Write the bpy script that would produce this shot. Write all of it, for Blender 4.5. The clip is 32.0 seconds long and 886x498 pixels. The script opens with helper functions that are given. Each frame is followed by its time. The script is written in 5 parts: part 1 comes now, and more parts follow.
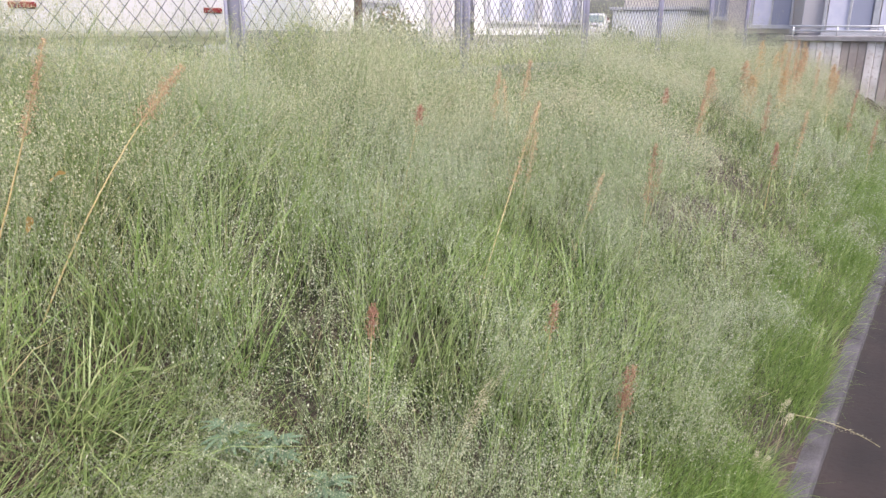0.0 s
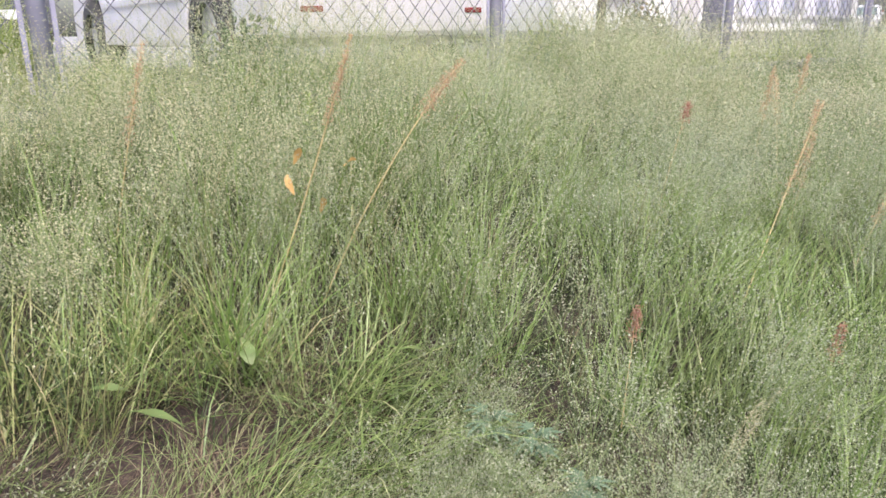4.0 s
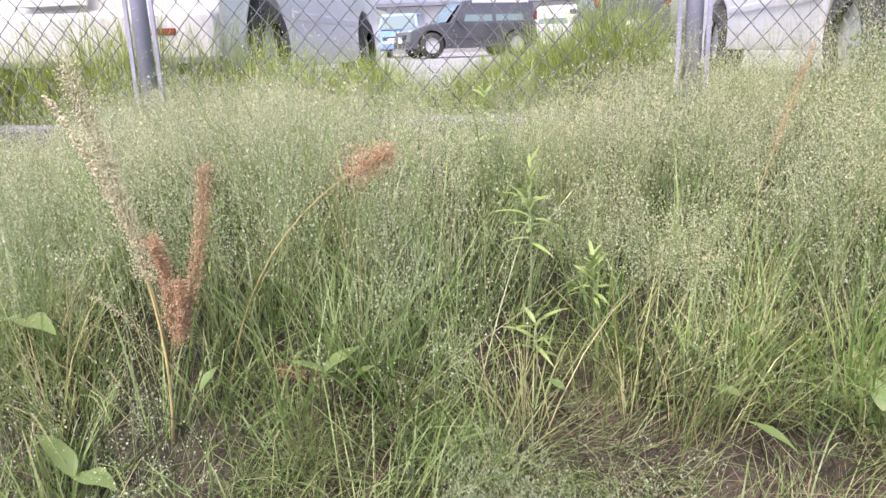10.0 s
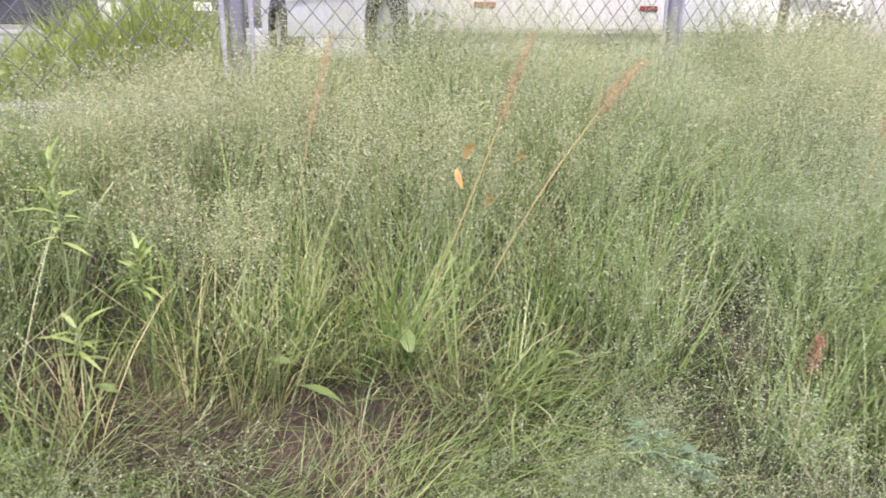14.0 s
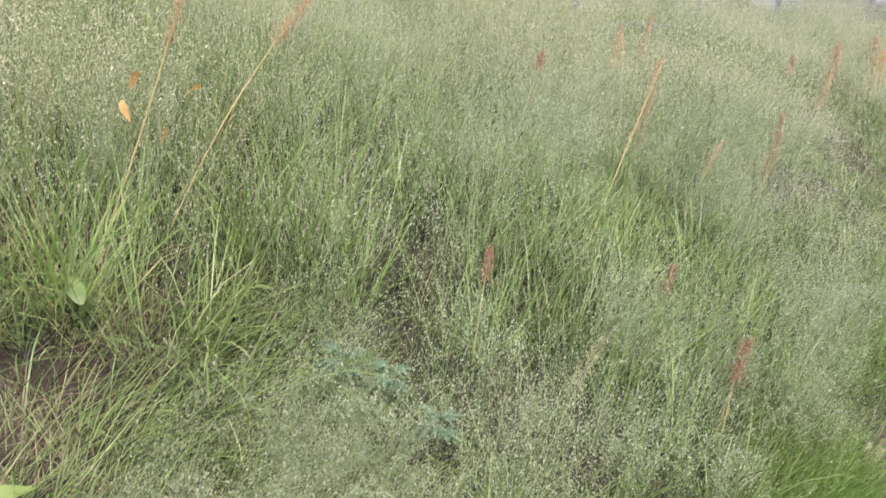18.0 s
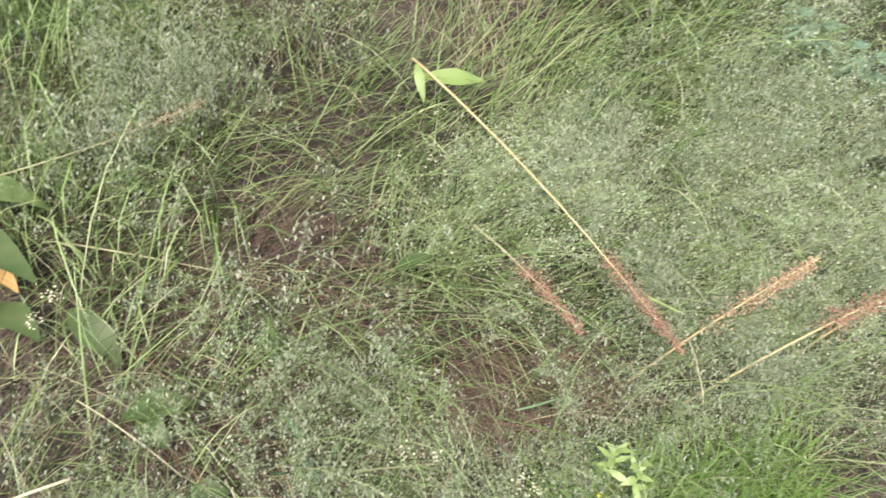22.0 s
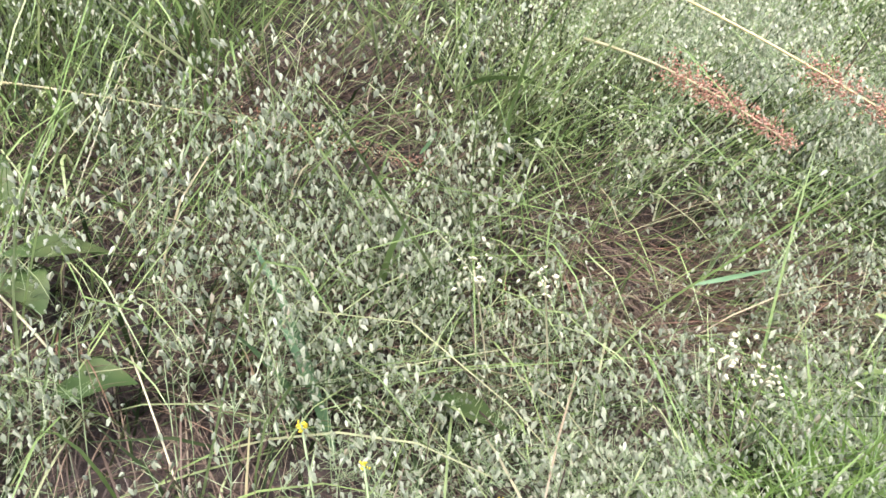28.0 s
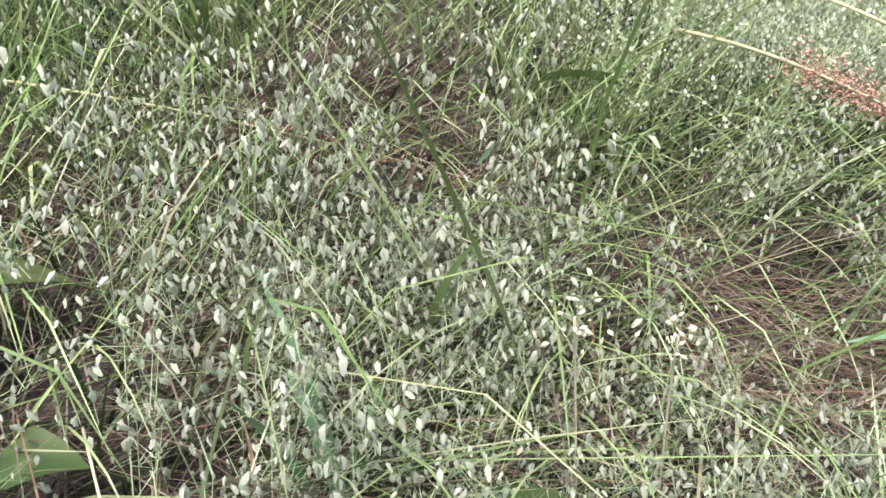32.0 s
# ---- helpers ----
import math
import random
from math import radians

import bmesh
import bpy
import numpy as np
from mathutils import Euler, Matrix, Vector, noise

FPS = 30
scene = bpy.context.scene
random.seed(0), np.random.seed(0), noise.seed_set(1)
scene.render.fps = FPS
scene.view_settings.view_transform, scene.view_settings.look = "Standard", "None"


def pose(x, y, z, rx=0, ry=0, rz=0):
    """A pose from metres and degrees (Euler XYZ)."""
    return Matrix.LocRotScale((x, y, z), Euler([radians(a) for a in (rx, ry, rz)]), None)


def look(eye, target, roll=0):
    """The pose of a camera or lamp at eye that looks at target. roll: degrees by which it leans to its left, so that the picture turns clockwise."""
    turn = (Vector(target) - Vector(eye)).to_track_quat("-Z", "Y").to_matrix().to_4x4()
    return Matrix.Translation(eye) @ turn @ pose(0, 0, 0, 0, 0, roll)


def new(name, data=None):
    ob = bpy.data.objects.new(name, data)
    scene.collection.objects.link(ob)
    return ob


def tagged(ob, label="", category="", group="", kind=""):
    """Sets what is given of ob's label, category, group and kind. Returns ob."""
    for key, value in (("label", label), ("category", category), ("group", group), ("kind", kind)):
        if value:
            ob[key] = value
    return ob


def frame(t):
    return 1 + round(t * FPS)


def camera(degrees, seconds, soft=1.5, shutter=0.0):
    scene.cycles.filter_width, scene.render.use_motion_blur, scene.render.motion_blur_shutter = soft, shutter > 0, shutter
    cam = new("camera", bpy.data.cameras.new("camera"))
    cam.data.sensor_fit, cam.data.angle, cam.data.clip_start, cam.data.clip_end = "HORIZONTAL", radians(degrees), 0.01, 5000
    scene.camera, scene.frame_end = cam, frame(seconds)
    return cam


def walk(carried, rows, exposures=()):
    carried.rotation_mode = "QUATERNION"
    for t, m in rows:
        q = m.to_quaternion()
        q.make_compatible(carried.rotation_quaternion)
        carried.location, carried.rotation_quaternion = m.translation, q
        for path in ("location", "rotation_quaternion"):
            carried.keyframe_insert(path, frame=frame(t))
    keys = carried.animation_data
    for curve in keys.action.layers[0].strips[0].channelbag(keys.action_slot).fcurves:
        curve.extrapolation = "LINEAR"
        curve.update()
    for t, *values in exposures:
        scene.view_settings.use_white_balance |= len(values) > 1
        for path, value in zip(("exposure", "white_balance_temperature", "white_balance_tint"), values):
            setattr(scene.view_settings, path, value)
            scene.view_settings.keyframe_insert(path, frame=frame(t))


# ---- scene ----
EXPOSURE = 1.27
cam = camera(62.70, 32.0, 1.5, 0.3)
PATH = [
    (0, (0.089, 0.114, 1.484), (1.663, 1.204, 0.906), 0.4),
    (0.5, (0.082, 0.124, 1.485), (1.658, 1.214, 0.913), 0.6),
    (1, (0.081, 0.134, 1.480), (1.651, 1.235, 0.910), 0.5),
    (1.5, (0.079, 0.147, 1.466), (1.633, 1.267, 0.891), 0.6),
    (2, (0.073, 0.156, 1.459), (1.576, 1.320, 0.839), 0.3),
    (2.5, (0.060, 0.162, 1.459), (1.480, 1.419, 0.823), -0.6),
    (3, (0.046, 0.179, 1.465), (1.372, 1.544, 0.851), -1.0),
    (3.5, (0.037, 0.193, 1.468), (1.277, 1.647, 0.878), -0.9),
    (5.5, (0.006, 0.255, 1.453), (0.916, 1.943, 0.885), -1.6),
    (6, (0.013, 0.260, 1.459), (0.811, 2.003, 0.890), -2.0),
    (6.5, (-0.017, 0.271, 1.472), (0.679, 2.059, 0.906), -1.5),
    (7, (-0.021, 0.275, 1.470), (0.505, 2.125, 0.924), -1.6),
    (7.5, (-0.038, 0.280, 1.468), (0.344, 2.168, 0.931), -1.8),
    (8, (-0.060, 0.281, 1.472), (0.193, 2.191, 0.935), -1.8),
    (8.5, (-0.082, 0.294, 1.464), (0.045, 2.218, 0.933), -1.5),
    (9, (-0.102, 0.298, 1.463), (-0.122, 2.227, 0.935), -1.7),
    (9.5, (-0.112, 0.299, 1.464), (-0.256, 2.224, 0.937), -2.0),
    (10, (-0.118, 0.294, 1.461), (-0.318, 2.213, 0.933), -1.9),
    (10.5, (-0.109, 0.296, 1.456), (-0.319, 2.210, 0.916), -2.4),
    (11, (-0.101, 0.294, 1.453), (-0.219, 2.211, 0.894), -2.0),
    (11.5, (-0.087, 0.295, 1.454), (-0.046, 2.210, 0.880), -1.3),
    (12, (-0.069, 0.286, 1.459), (0.125, 2.191, 0.879), -1.1),
    (12.5, (-0.043, 0.276, 1.459), (0.352, 2.148, 0.878), -0.7),
    (13, (-0.031, 0.271, 1.460), (0.521, 2.103, 0.880), 0.3),
    (13.5, (-0.024, 0.264, 1.463), (0.660, 2.052, 0.882), 0.2),
    (14, (-0.005, 0.250, 1.464), (0.824, 1.975, 0.884), 0.4),
    (14.5, (0.007, 0.239, 1.469), (0.994, 1.878, 0.888), 1.3),
    (15, (0.014, 0.228, 1.469), (1.132, 1.783, 0.895), 1.9),
    (15.5, (0.022, 0.223, 1.468), (1.238, 1.704, 0.895), 2.9),
    (17.5, (0.050, 0.214, 1.460), (1.539, 1.403, 0.850), 5.2),
    (18, (0.039, 0.221, 1.424), (1.467, 1.442, 0.737), 3.8),
    (18.5, (0.037, 0.221, 1.407), (1.427, 1.421, 0.613), 4.8),
    (19, (0.030, 0.241, 1.372), (1.372, 1.432, 0.489), 5.3),
    (19.5, (0.021, 0.251, 1.331), (1.274, 1.454, 0.340), 4.8),
    (20, (0.012, 0.260, 1.305), (1.135, 1.497, 0.207), 4.8),
    (20.5, (0.001, 0.275, 1.284), (1.003, 1.537, 0.099), 5.0),
    (21, (-0.013, 0.290, 1.265), (0.876, 1.579, 0.021), 5.3),
    (21.5, (-0.029, 0.315, 1.264), (0.649, 1.654, -0.059), 3.9),
    (22, (-0.051, 0.326, 1.247), (0.425, 1.703, -0.125), 1.5),
    (22.5, (-0.072, 0.350, 1.245), (0.271, 1.701, -0.190), 1.0),
    (23, (-0.076, 0.363, 1.210), (0.196, 1.697, -0.254), -0.3),
    (23.5, (-0.053, 0.387, 1.183), (0.176, 1.724, -0.286), -0.7),
    (24, (-0.041, 0.402, 1.107), (0.212, 1.803, -0.297), -1.0),
    (24.5, (-0.014, 0.41, 1.025), (0.226, 1.863, -0.327), -1.7),
    (26.5, (-0.006, 0.4, 0.768), (0.337, 2.193, -0.05), -4.4),
    (27, (-0.019, 0.393, 0.704), (0.335, 2.187, -0.106), -3.8),
    (27.5, (-0.03, 0.397, 0.659), (0.341, 2.198, -0.127), -3.4),
    (28, (-0.035, 0.404, 0.643), (0.339, 2.218, -0.113), -4.1),
    (28.5, (-0.041, 0.409, 0.636), (0.333, 2.242, -0.07), -4.1),
    (29, (-0.043, 0.411, 0.638), (0.322, 2.255, -0.048), -4.0),
    (29.5, (-0.043, 0.427, 0.632), (0.317, 2.274, -0.047), -4.1),
    (30, (-0.041, 0.444, 0.627), (0.309, 2.291, -0.054), -4.1),
    (30.5, (-0.037, 0.457, 0.622), (0.293, 2.306, -0.064), -4.4),
    (31, (-0.036, 0.483, 0.608), (0.289, 2.339, -0.063), -4.4),
    (31.5, (-0.042, 0.51, 0.599), (0.299, 2.367, -0.061), -3.9),
    (32, (-0.036, 0.529, 0.593), (0.295, 2.391, -0.058), -3.6),
]
walk(cam, [(t, look(eye, target, roll)) for t, eye, target, roll in PATH], [(0.0, EXPOSURE - 0.27, 6400, 17), (3.0, EXPOSURE - 0.24, 6450, 15), (6.0, EXPOSURE - 0.14, 6400, 17), (10.0, EXPOSURE - 0.06, 6400, 18), (13.0, EXPOSURE - 0.1, 6450, 15), (15.5, EXPOSURE - 0.16, 6500, 16), (18.0, EXPOSURE - 0.22, 6500, 12), (19.3, EXPOSURE - 0.13, 6400, 8), (21.5, EXPOSURE + 0.02, 6400, 8), (24.0, EXPOSURE + 0.21, 6250, 12), (27.0, EXPOSURE + 0.41, 6130, 12), (32.0, EXPOSURE + 0.35, 5980, 15)])

# ---- light ----
world = bpy.data.worlds.new("overcast_sky")
scene.world = world
world.use_nodes = True
wn = world.node_tree
sky = wn.nodes.new("ShaderNodeTexSky")
sky.sky_type, sky.sun_disc = "NISHITA", False
SUN_EL, SUN_ROT = radians(58), radians(200)
sky.sun_elevation, sky.sun_rotation = SUN_EL, SUN_ROT
sky.air_density, sky.dust_density, sky.ozone_density = 1.0, 4.0, 0.6
bg = wn.nodes["Background"]
wn.links.new(sky.outputs[0], bg.inputs[0])
bg.inputs[1].default_value = 0.15
sun = new("sun", bpy.data.lights.new("sun", "SUN"))
sun.data.energy, sun.data.angle, sun.data.color = 2.6, radians(24), (1.0, 0.95, 0.88)
sdir = Vector((math.sin(SUN_ROT) * math.cos(SUN_EL), math.cos(SUN_ROT) * math.cos(SUN_EL), math.sin(SUN_EL)))
sun.matrix_world = look(sdir * 30, (0, 0, 0))
scene.view_settings.exposure = EXPOSURE


# ---- materials ----
def ramp_node(nt, fac, stops):
    r = nt.nodes.new("ShaderNodeValToRGB")
    while len(r.color_ramp.elements) < len(stops):
        r.color_ramp.elements.new(0.5)
    for e, (p, c) in zip(r.color_ramp.elements, stops):
        e.position, e.color = p, (*c, 1)
    nt.links.new(fac, r.inputs[0])
    return r.outputs[0]


def noise_fac(nt, scale, detail=4.0, rough=0.6):
    g = nt.nodes.new("ShaderNodeNewGeometry")
    n = nt.nodes.new("ShaderNodeTexNoise")
    n.inputs["Scale"].default_value, n.inputs["Detail"].default_value, n.inputs["Roughness"].default_value = scale, detail, rough
    nt.links.new(g.outputs["Position"], n.inputs["Vector"])
    return n.outputs["Fac"]


def mixed(nt, fac, a, b):
    m = nt.nodes.new("ShaderNodeMix")
    m.data_type = "RGBA"
    for sock, v in ((m.inputs[0], fac), (m.inputs[6], a), (m.inputs[7], b)):
        if isinstance(v, bpy.types.NodeSocket):
            nt.links.new(v, sock)
        elif isinstance(v, tuple):
            sock.default_value = (*v, 1)
        else:
            sock.default_value = v
    return m.outputs[2]


def plant_material(name, stops, through_light=0.35, gloss=0.08, rough=0.5, patch=None, patch_scale=1.6):
    """A leaf-like surface: colour varies from piece to piece and, more slowly, over the ground."""
    m = bpy.data.materials.new(name)
    m.use_nodes = True
    nt = m.node_tree
    nt.nodes.clear()
    geo = nt.nodes.new("ShaderNodeNewGeometry")
    col = ramp_node(nt, geo.outputs["Random Per Island"], stops)
    if patch:
        f = noise_fac(nt, patch_scale, 3.0)
        f2 = ramp_node(nt, f, [(0.42, (0, 0, 0)), (0.62, (1, 1, 1))])
        col = mixed(nt, f2, col, mixed(nt, 0.55, col, patch))
    d, tr, gl = (nt.nodes.new("ShaderNodeBsdf" + k) for k in ("Diffuse", "Translucent", "Glossy"))
    for s in (d, tr):
        nt.links.new(col, s.inputs[0])
    gl.inputs["Roughness"].default_value = rough
    m1, m2 = nt.nodes.new("ShaderNodeMixShader"), nt.nodes.new("ShaderNodeMixShader")
    m1.inputs[0].default_value, m2.inputs[0].default_value = through_light, gloss
    nt.links.new(d.outputs[0], m1.inputs[1]), nt.links.new(tr.outputs[0], m1.inputs[2])
    nt.links.new(m1.outputs[0], m2.inputs[1]), nt.links.new(gl.outputs[0], m2.inputs[2])
    out = nt.nodes.new("ShaderNodeOutputMaterial")
    nt.links.new(m2.outputs[0], out.inputs[0])
    return m


def solid(name, a, b=None, rough=0.6, metal=0.0, scale=6.0, bump=0.0, bump_scale=80.0, coat=0.0, spots=None):
    """A solid surface with colour variation at two scales and a fine relief."""
    m = bpy.data.materials.new(name)
    m.use_nodes = True
    nt = m.node_tree
    p = nt.nodes["Principled BSDF"]
    f = noise_fac(nt, scale, 6.0)
    f = ramp_node(nt, f, [(0.35, (0, 0, 0)), (0.65, (1, 1, 1))])
    col = mixed(nt, f, a, b or tuple(v * 0.85 for v in a))
    if spots:
        s = ramp_node(nt, noise_fac(nt, scale * 9, 3.0), [(0.55, (0, 0, 0)), (0.68, (1, 1, 1))])
        col = mixed(nt, s, col, spots)
    nt.links.new(col, p.inputs["Base Color"])
    p.inputs["Roughness"].default_value, p.inputs["Metallic"].default_value = rough, metal
    p.inputs["Coat Weight"].default_value = coat
    if bump:
        bp = nt.nodes.new("ShaderNodeBump")
        bp.inputs["Strength"].default_value, bp.inputs["Distance"].default_value = bump, 0.02
        nt.links.new(noise_fac(nt, bump_scale, 6.0), bp.inputs["Height"])
        nt.links.new(bp.outputs[0], p.inputs["Normal"])
    return m


def glass_material(name, tint, rough=0.03):
    m = bpy.data.materials.new(name)
    m.use_nodes = True
    p = m.node_tree.nodes["Principled BSDF"]
    p.inputs["Base Color"].default_value = (*tint, 1)
    p.inputs["Roughness"].default_value, p.inputs["Specular IOR Level"].default_value = rough, 0.8
    return m


M_BLADE = plant_material("grass_blade", [(0.0, (0.06, 0.1, 0.026)), (0.3, (0.13, 0.2, 0.052)), (0.62, (0.21, 0.3, 0.09)), (0.84, (0.29, 0.36, 0.15)), (0.94, (0.4, 0.42, 0.23)), (1.0, (0.42, 0.34, 0.21))], 0.3, 0.05, 0.42, (0.22, 0.27, 0.11), 4.0)
M_DRYBLADE = plant_material("half_dry_blade", [(0.0, (0.16, 0.215, 0.08)), (0.5, (0.24, 0.28, 0.13)), (0.8, (0.35, 0.33, 0.2)), (1.0, (0.3, 0.22, 0.15))], 0.25, 0.04)
M_BRIGHT = plant_material("fresh_grass", [(0.0, (0.11, 0.19, 0.04)), (0.5, (0.18, 0.29, 0.06)), (1.0, (0.28, 0.38, 0.11))], 0.45, 0.05)
M_SPIKE = plant_material("spikelet", [(0.0, (0.31, 0.36, 0.25)), (0.4, (0.45, 0.5, 0.37)), (0.8, (0.58, 0.61, 0.48)), (0.96, (0.66, 0.68, 0.56)), (1.0, (0.48, 0.39, 0.33))], 0.38, 0.02, 0.5, (0.5, 0.5, 0.345), 0.8)
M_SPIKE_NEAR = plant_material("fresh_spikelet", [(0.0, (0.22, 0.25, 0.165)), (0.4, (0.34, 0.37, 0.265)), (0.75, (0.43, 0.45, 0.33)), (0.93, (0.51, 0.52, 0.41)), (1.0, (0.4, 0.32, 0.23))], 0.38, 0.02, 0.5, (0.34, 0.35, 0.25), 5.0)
M_LIGHTBLADE = plant_material("light_green_blade", [(0.0, (0.14, 0.22, 0.06)), (0.5, (0.24, 0.335, 0.11)), (0.85, (0.35, 0.44, 0.17)), (1.0, (0.48, 0.48, 0.26))], 0.38, 0.05)
M_FRESHBLADE = plant_material("tall_fresh_blade", [(0.0, (0.16, 0.27, 0.06)), (0.6, (0.26, 0.39, 0.1)), (1.0, (0.38, 0.47, 0.18))], 0.42, 0.05)
M_SPIKE_DRY = plant_material("ripe_spikelet", [(0.0, (0.44, 0.45, 0.3)), (0.4, (0.58, 0.58, 0.4)), (0.8, (0.69, 0.66, 0.48)), (1.0, (0.72, 0.65, 0.47))], 0.4, 0.03, 0.5, (0.61, 0.57, 0.38), 0.6)
M_STRAWBLADE = plant_material("straw_tipped_blade", [(0.0, (0.24, 0.27, 0.1)), (0.5, (0.36, 0.38, 0.16)), (0.85, (0.47, 0.44, 0.23)), (1.0, (0.5, 0.4, 0.22))], 0.35, 0.05)
M_STEM = plant_material("grass_stem", [(0.0, (0.16, 0.23, 0.1)), (0.6, (0.29, 0.36, 0.18)), (1.0, (0.44, 0.45, 0.28))], 0.25, 0.05)
# Dead-grass browns, darkened to hold the shade low in bare patches and hollows.
M_THATCH_SHADED = plant_material("dry_thatch", [(0.0, (0.04, 0.027, 0.024)), (0.45, (0.09, 0.06, 0.048)), (0.85, (0.17, 0.125, 0.092)), (1.0, (0.29, 0.24, 0.17))], 0.15, 0.03)
M_DEAD_SHADED = plant_material("dead_grass_blade", [(0.0, (0.06, 0.04, 0.028)), (0.5, (0.125, 0.085, 0.058)), (0.85, (0.22, 0.165, 0.115)), (1.0, (0.2, 0.095, 0.06))], 0.2, 0.04)
M_WEED = plant_material("lot_edge_weed", [(0.0, (0.2, 0.27, 0.06)), (0.5, (0.36, 0.44, 0.12)), (1.0, (0.52, 0.56, 0.22))], 0.45, 0.04)
M_DOCK_RED = plant_material("dock_fruit", [(0.0, (0.28, 0.13, 0.09)), (0.5, (0.42, 0.2, 0.14)), (1.0, (0.52, 0.33, 0.23))], 0.25, 0.05)
M_DOCK_ORANGE = plant_material("dock_faded_fruit", [(0.0, (0.46, 0.26, 0.16)), (0.6, (0.6, 0.4, 0.26)), (1.0, (0.68, 0.55, 0.38))], 0.35, 0.03)
M_DOCK_GOLD = plant_material("golden_dock_fruit", [(0.0, (0.5, 0.3, 0.14)), (0.6, (0.62, 0.42, 0.22)), (1.0, (0.68, 0.54, 0.34))], 0.35, 0.03)
M_DOCK_UPRIGHT = plant_material("standing_dock_stem", [(0.0, (0.46, 0.36, 0.16)), (1.0, (0.56, 0.45, 0.23))], 0.15, 0.06)
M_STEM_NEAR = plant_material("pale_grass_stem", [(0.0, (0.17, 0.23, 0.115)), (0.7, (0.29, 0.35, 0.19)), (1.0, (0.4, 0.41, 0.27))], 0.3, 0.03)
M_DOCK_LEAF = plant_material("pale_dock_leaf", [(0.0, (0.17, 0.25, 0.06)), (1.0, (0.25, 0.33, 0.09))], 0.4, 0.04)
M_DOCK_STEM = plant_material("dock_stem", [(0.0, (0.26, 0.24, 0.12)), (1.0, (0.38, 0.34, 0.19))], 0.1, 0.05)
M_PALE = plant_material("pale_seed_head", [(0.0, (0.56, 0.52, 0.36)), (1.0, (0.72, 0.68, 0.5))], 0.3, 0.03)
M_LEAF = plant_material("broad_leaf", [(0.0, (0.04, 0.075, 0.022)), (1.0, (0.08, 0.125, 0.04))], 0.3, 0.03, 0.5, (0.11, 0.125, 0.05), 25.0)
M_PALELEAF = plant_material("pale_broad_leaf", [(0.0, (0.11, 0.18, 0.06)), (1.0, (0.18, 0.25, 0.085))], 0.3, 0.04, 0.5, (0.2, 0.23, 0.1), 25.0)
M_MUG = plant_material("mugwort_leaf", [(0.0, (0.085, 0.145, 0.085)), (1.0, (0.155, 0.225, 0.145))], 0.25, 0.05)
M_YELLOW = plant_material("yellowed_leaf", [(0.0, (0.55, 0.3, 0.1)), (1.0, (0.65, 0.42, 0.16))], 0.4, 0.05)
# Undergrowth greens set near black: shade under taller grass put into the colour.
M_UNDER_SHADED = plant_material("undergrowth", [(0.0, (0.02, 0.032, 0.012)), (0.6, (0.045, 0.068, 0.025)), (0.85, (0.09, 0.11, 0.045)), (1.0, (0.14, 0.11, 0.075))], 0.25, 0.03)
M_FRESHLEAF = plant_material("pale_green_leaf", [(0.0, (0.2, 0.29, 0.08)), (1.0, (0.34, 0.41, 0.14))], 0.4, 0.05)
M_BLADE_BROAD = plant_material("broad_grass_blade", [(0.0, (0.11, 0.17, 0.055)), (0.6, (0.18, 0.26, 0.09)), (1.0, (0.28, 0.34, 0.15))], 0.35, 0.05)
M_BLUEBLADE = plant_material("blue_green_blade", [(0.0, (0.07, 0.15, 0.06)), (1.0, (0.13, 0.22, 0.1))], 0.3, 0.05)
M_STRAW = plant_material("straw", [(0.0, (0.38, 0.34, 0.21)), (1.0, (0.5, 0.45, 0.3))], 0.15, 0.05)
M_PETAL = plant_material("yellow_petal", [(0.0, (0.75, 0.6, 0.04)), (1.0, (0.8, 0.68, 0.06))], 0.3, 0.03)
M_SHRUB = plant_material("shrub_leaf", [(0.0, (0.05, 0.1, 0.035)), (0.7, (0.1, 0.17, 0.05)), (1.0, (0.16, 0.24, 0.08))], 0.3, 0.08)
M_SHRUB_RED = plant_material("reddish_shrub_leaf", [(0.0, (0.08, 0.11, 0.04)), (0.6, (0.17, 0.19, 0.07)), (1.0, (0.3, 0.19, 0.1))], 0.3, 0.08)
M_BARK = solid("bark", (0.12, 0.08, 0.06), (0.18, 0.13, 0.1), 0.9, 0, 30.0)
M_SOIL = solid("soil_with_litter", (0.026, 0.0185, 0.0165), (0.062, 0.044, 0.038), 0.95, 0, 9.0, 0.9, 60.0, spots=(0.12, 0.088, 0.066))
M_ASPHALT = solid("worn_pale_asphalt", (0.24, 0.24, 0.25), (0.3, 0.3, 0.31), 0.9, 0, 1.2, 0.5, 160.0)
M_GUTTER = solid("dark_brown_gutter", (0.01, 0.0075, 0.008), (0.022, 0.015, 0.0145), 0.95, 0, 3.0, 0.4, 50.0, spots=(0.014, 0.009, 0.008))
M_CONCRETE = solid("weathered_concrete", (0.3, 0.29, 0.31), (0.2, 0.19, 0.2), 0.9, 0, 4.0, 0.5, 90.0)
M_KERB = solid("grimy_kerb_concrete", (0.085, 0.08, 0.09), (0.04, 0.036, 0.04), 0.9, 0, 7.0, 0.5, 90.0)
M_FOOTING = solid("grey_footing_concrete", (0.2, 0.195, 0.23), (0.12, 0.115, 0.14), 0.9, 0, 6.0, 0.5, 90.0, spots=(0.13, 0.12, 0.13))
M_POST = solid("painted_fence_steel", (0.29, 0.285, 0.39), (0.24, 0.235, 0.32), 0.55, 0.0, 12.0, 0.1, 120.0)
M_WIRE = solid("galvanised_wire", (0.16, 0.16, 0.19), (0.11, 0.11, 0.13), 0.6, 0.2, 40.0)
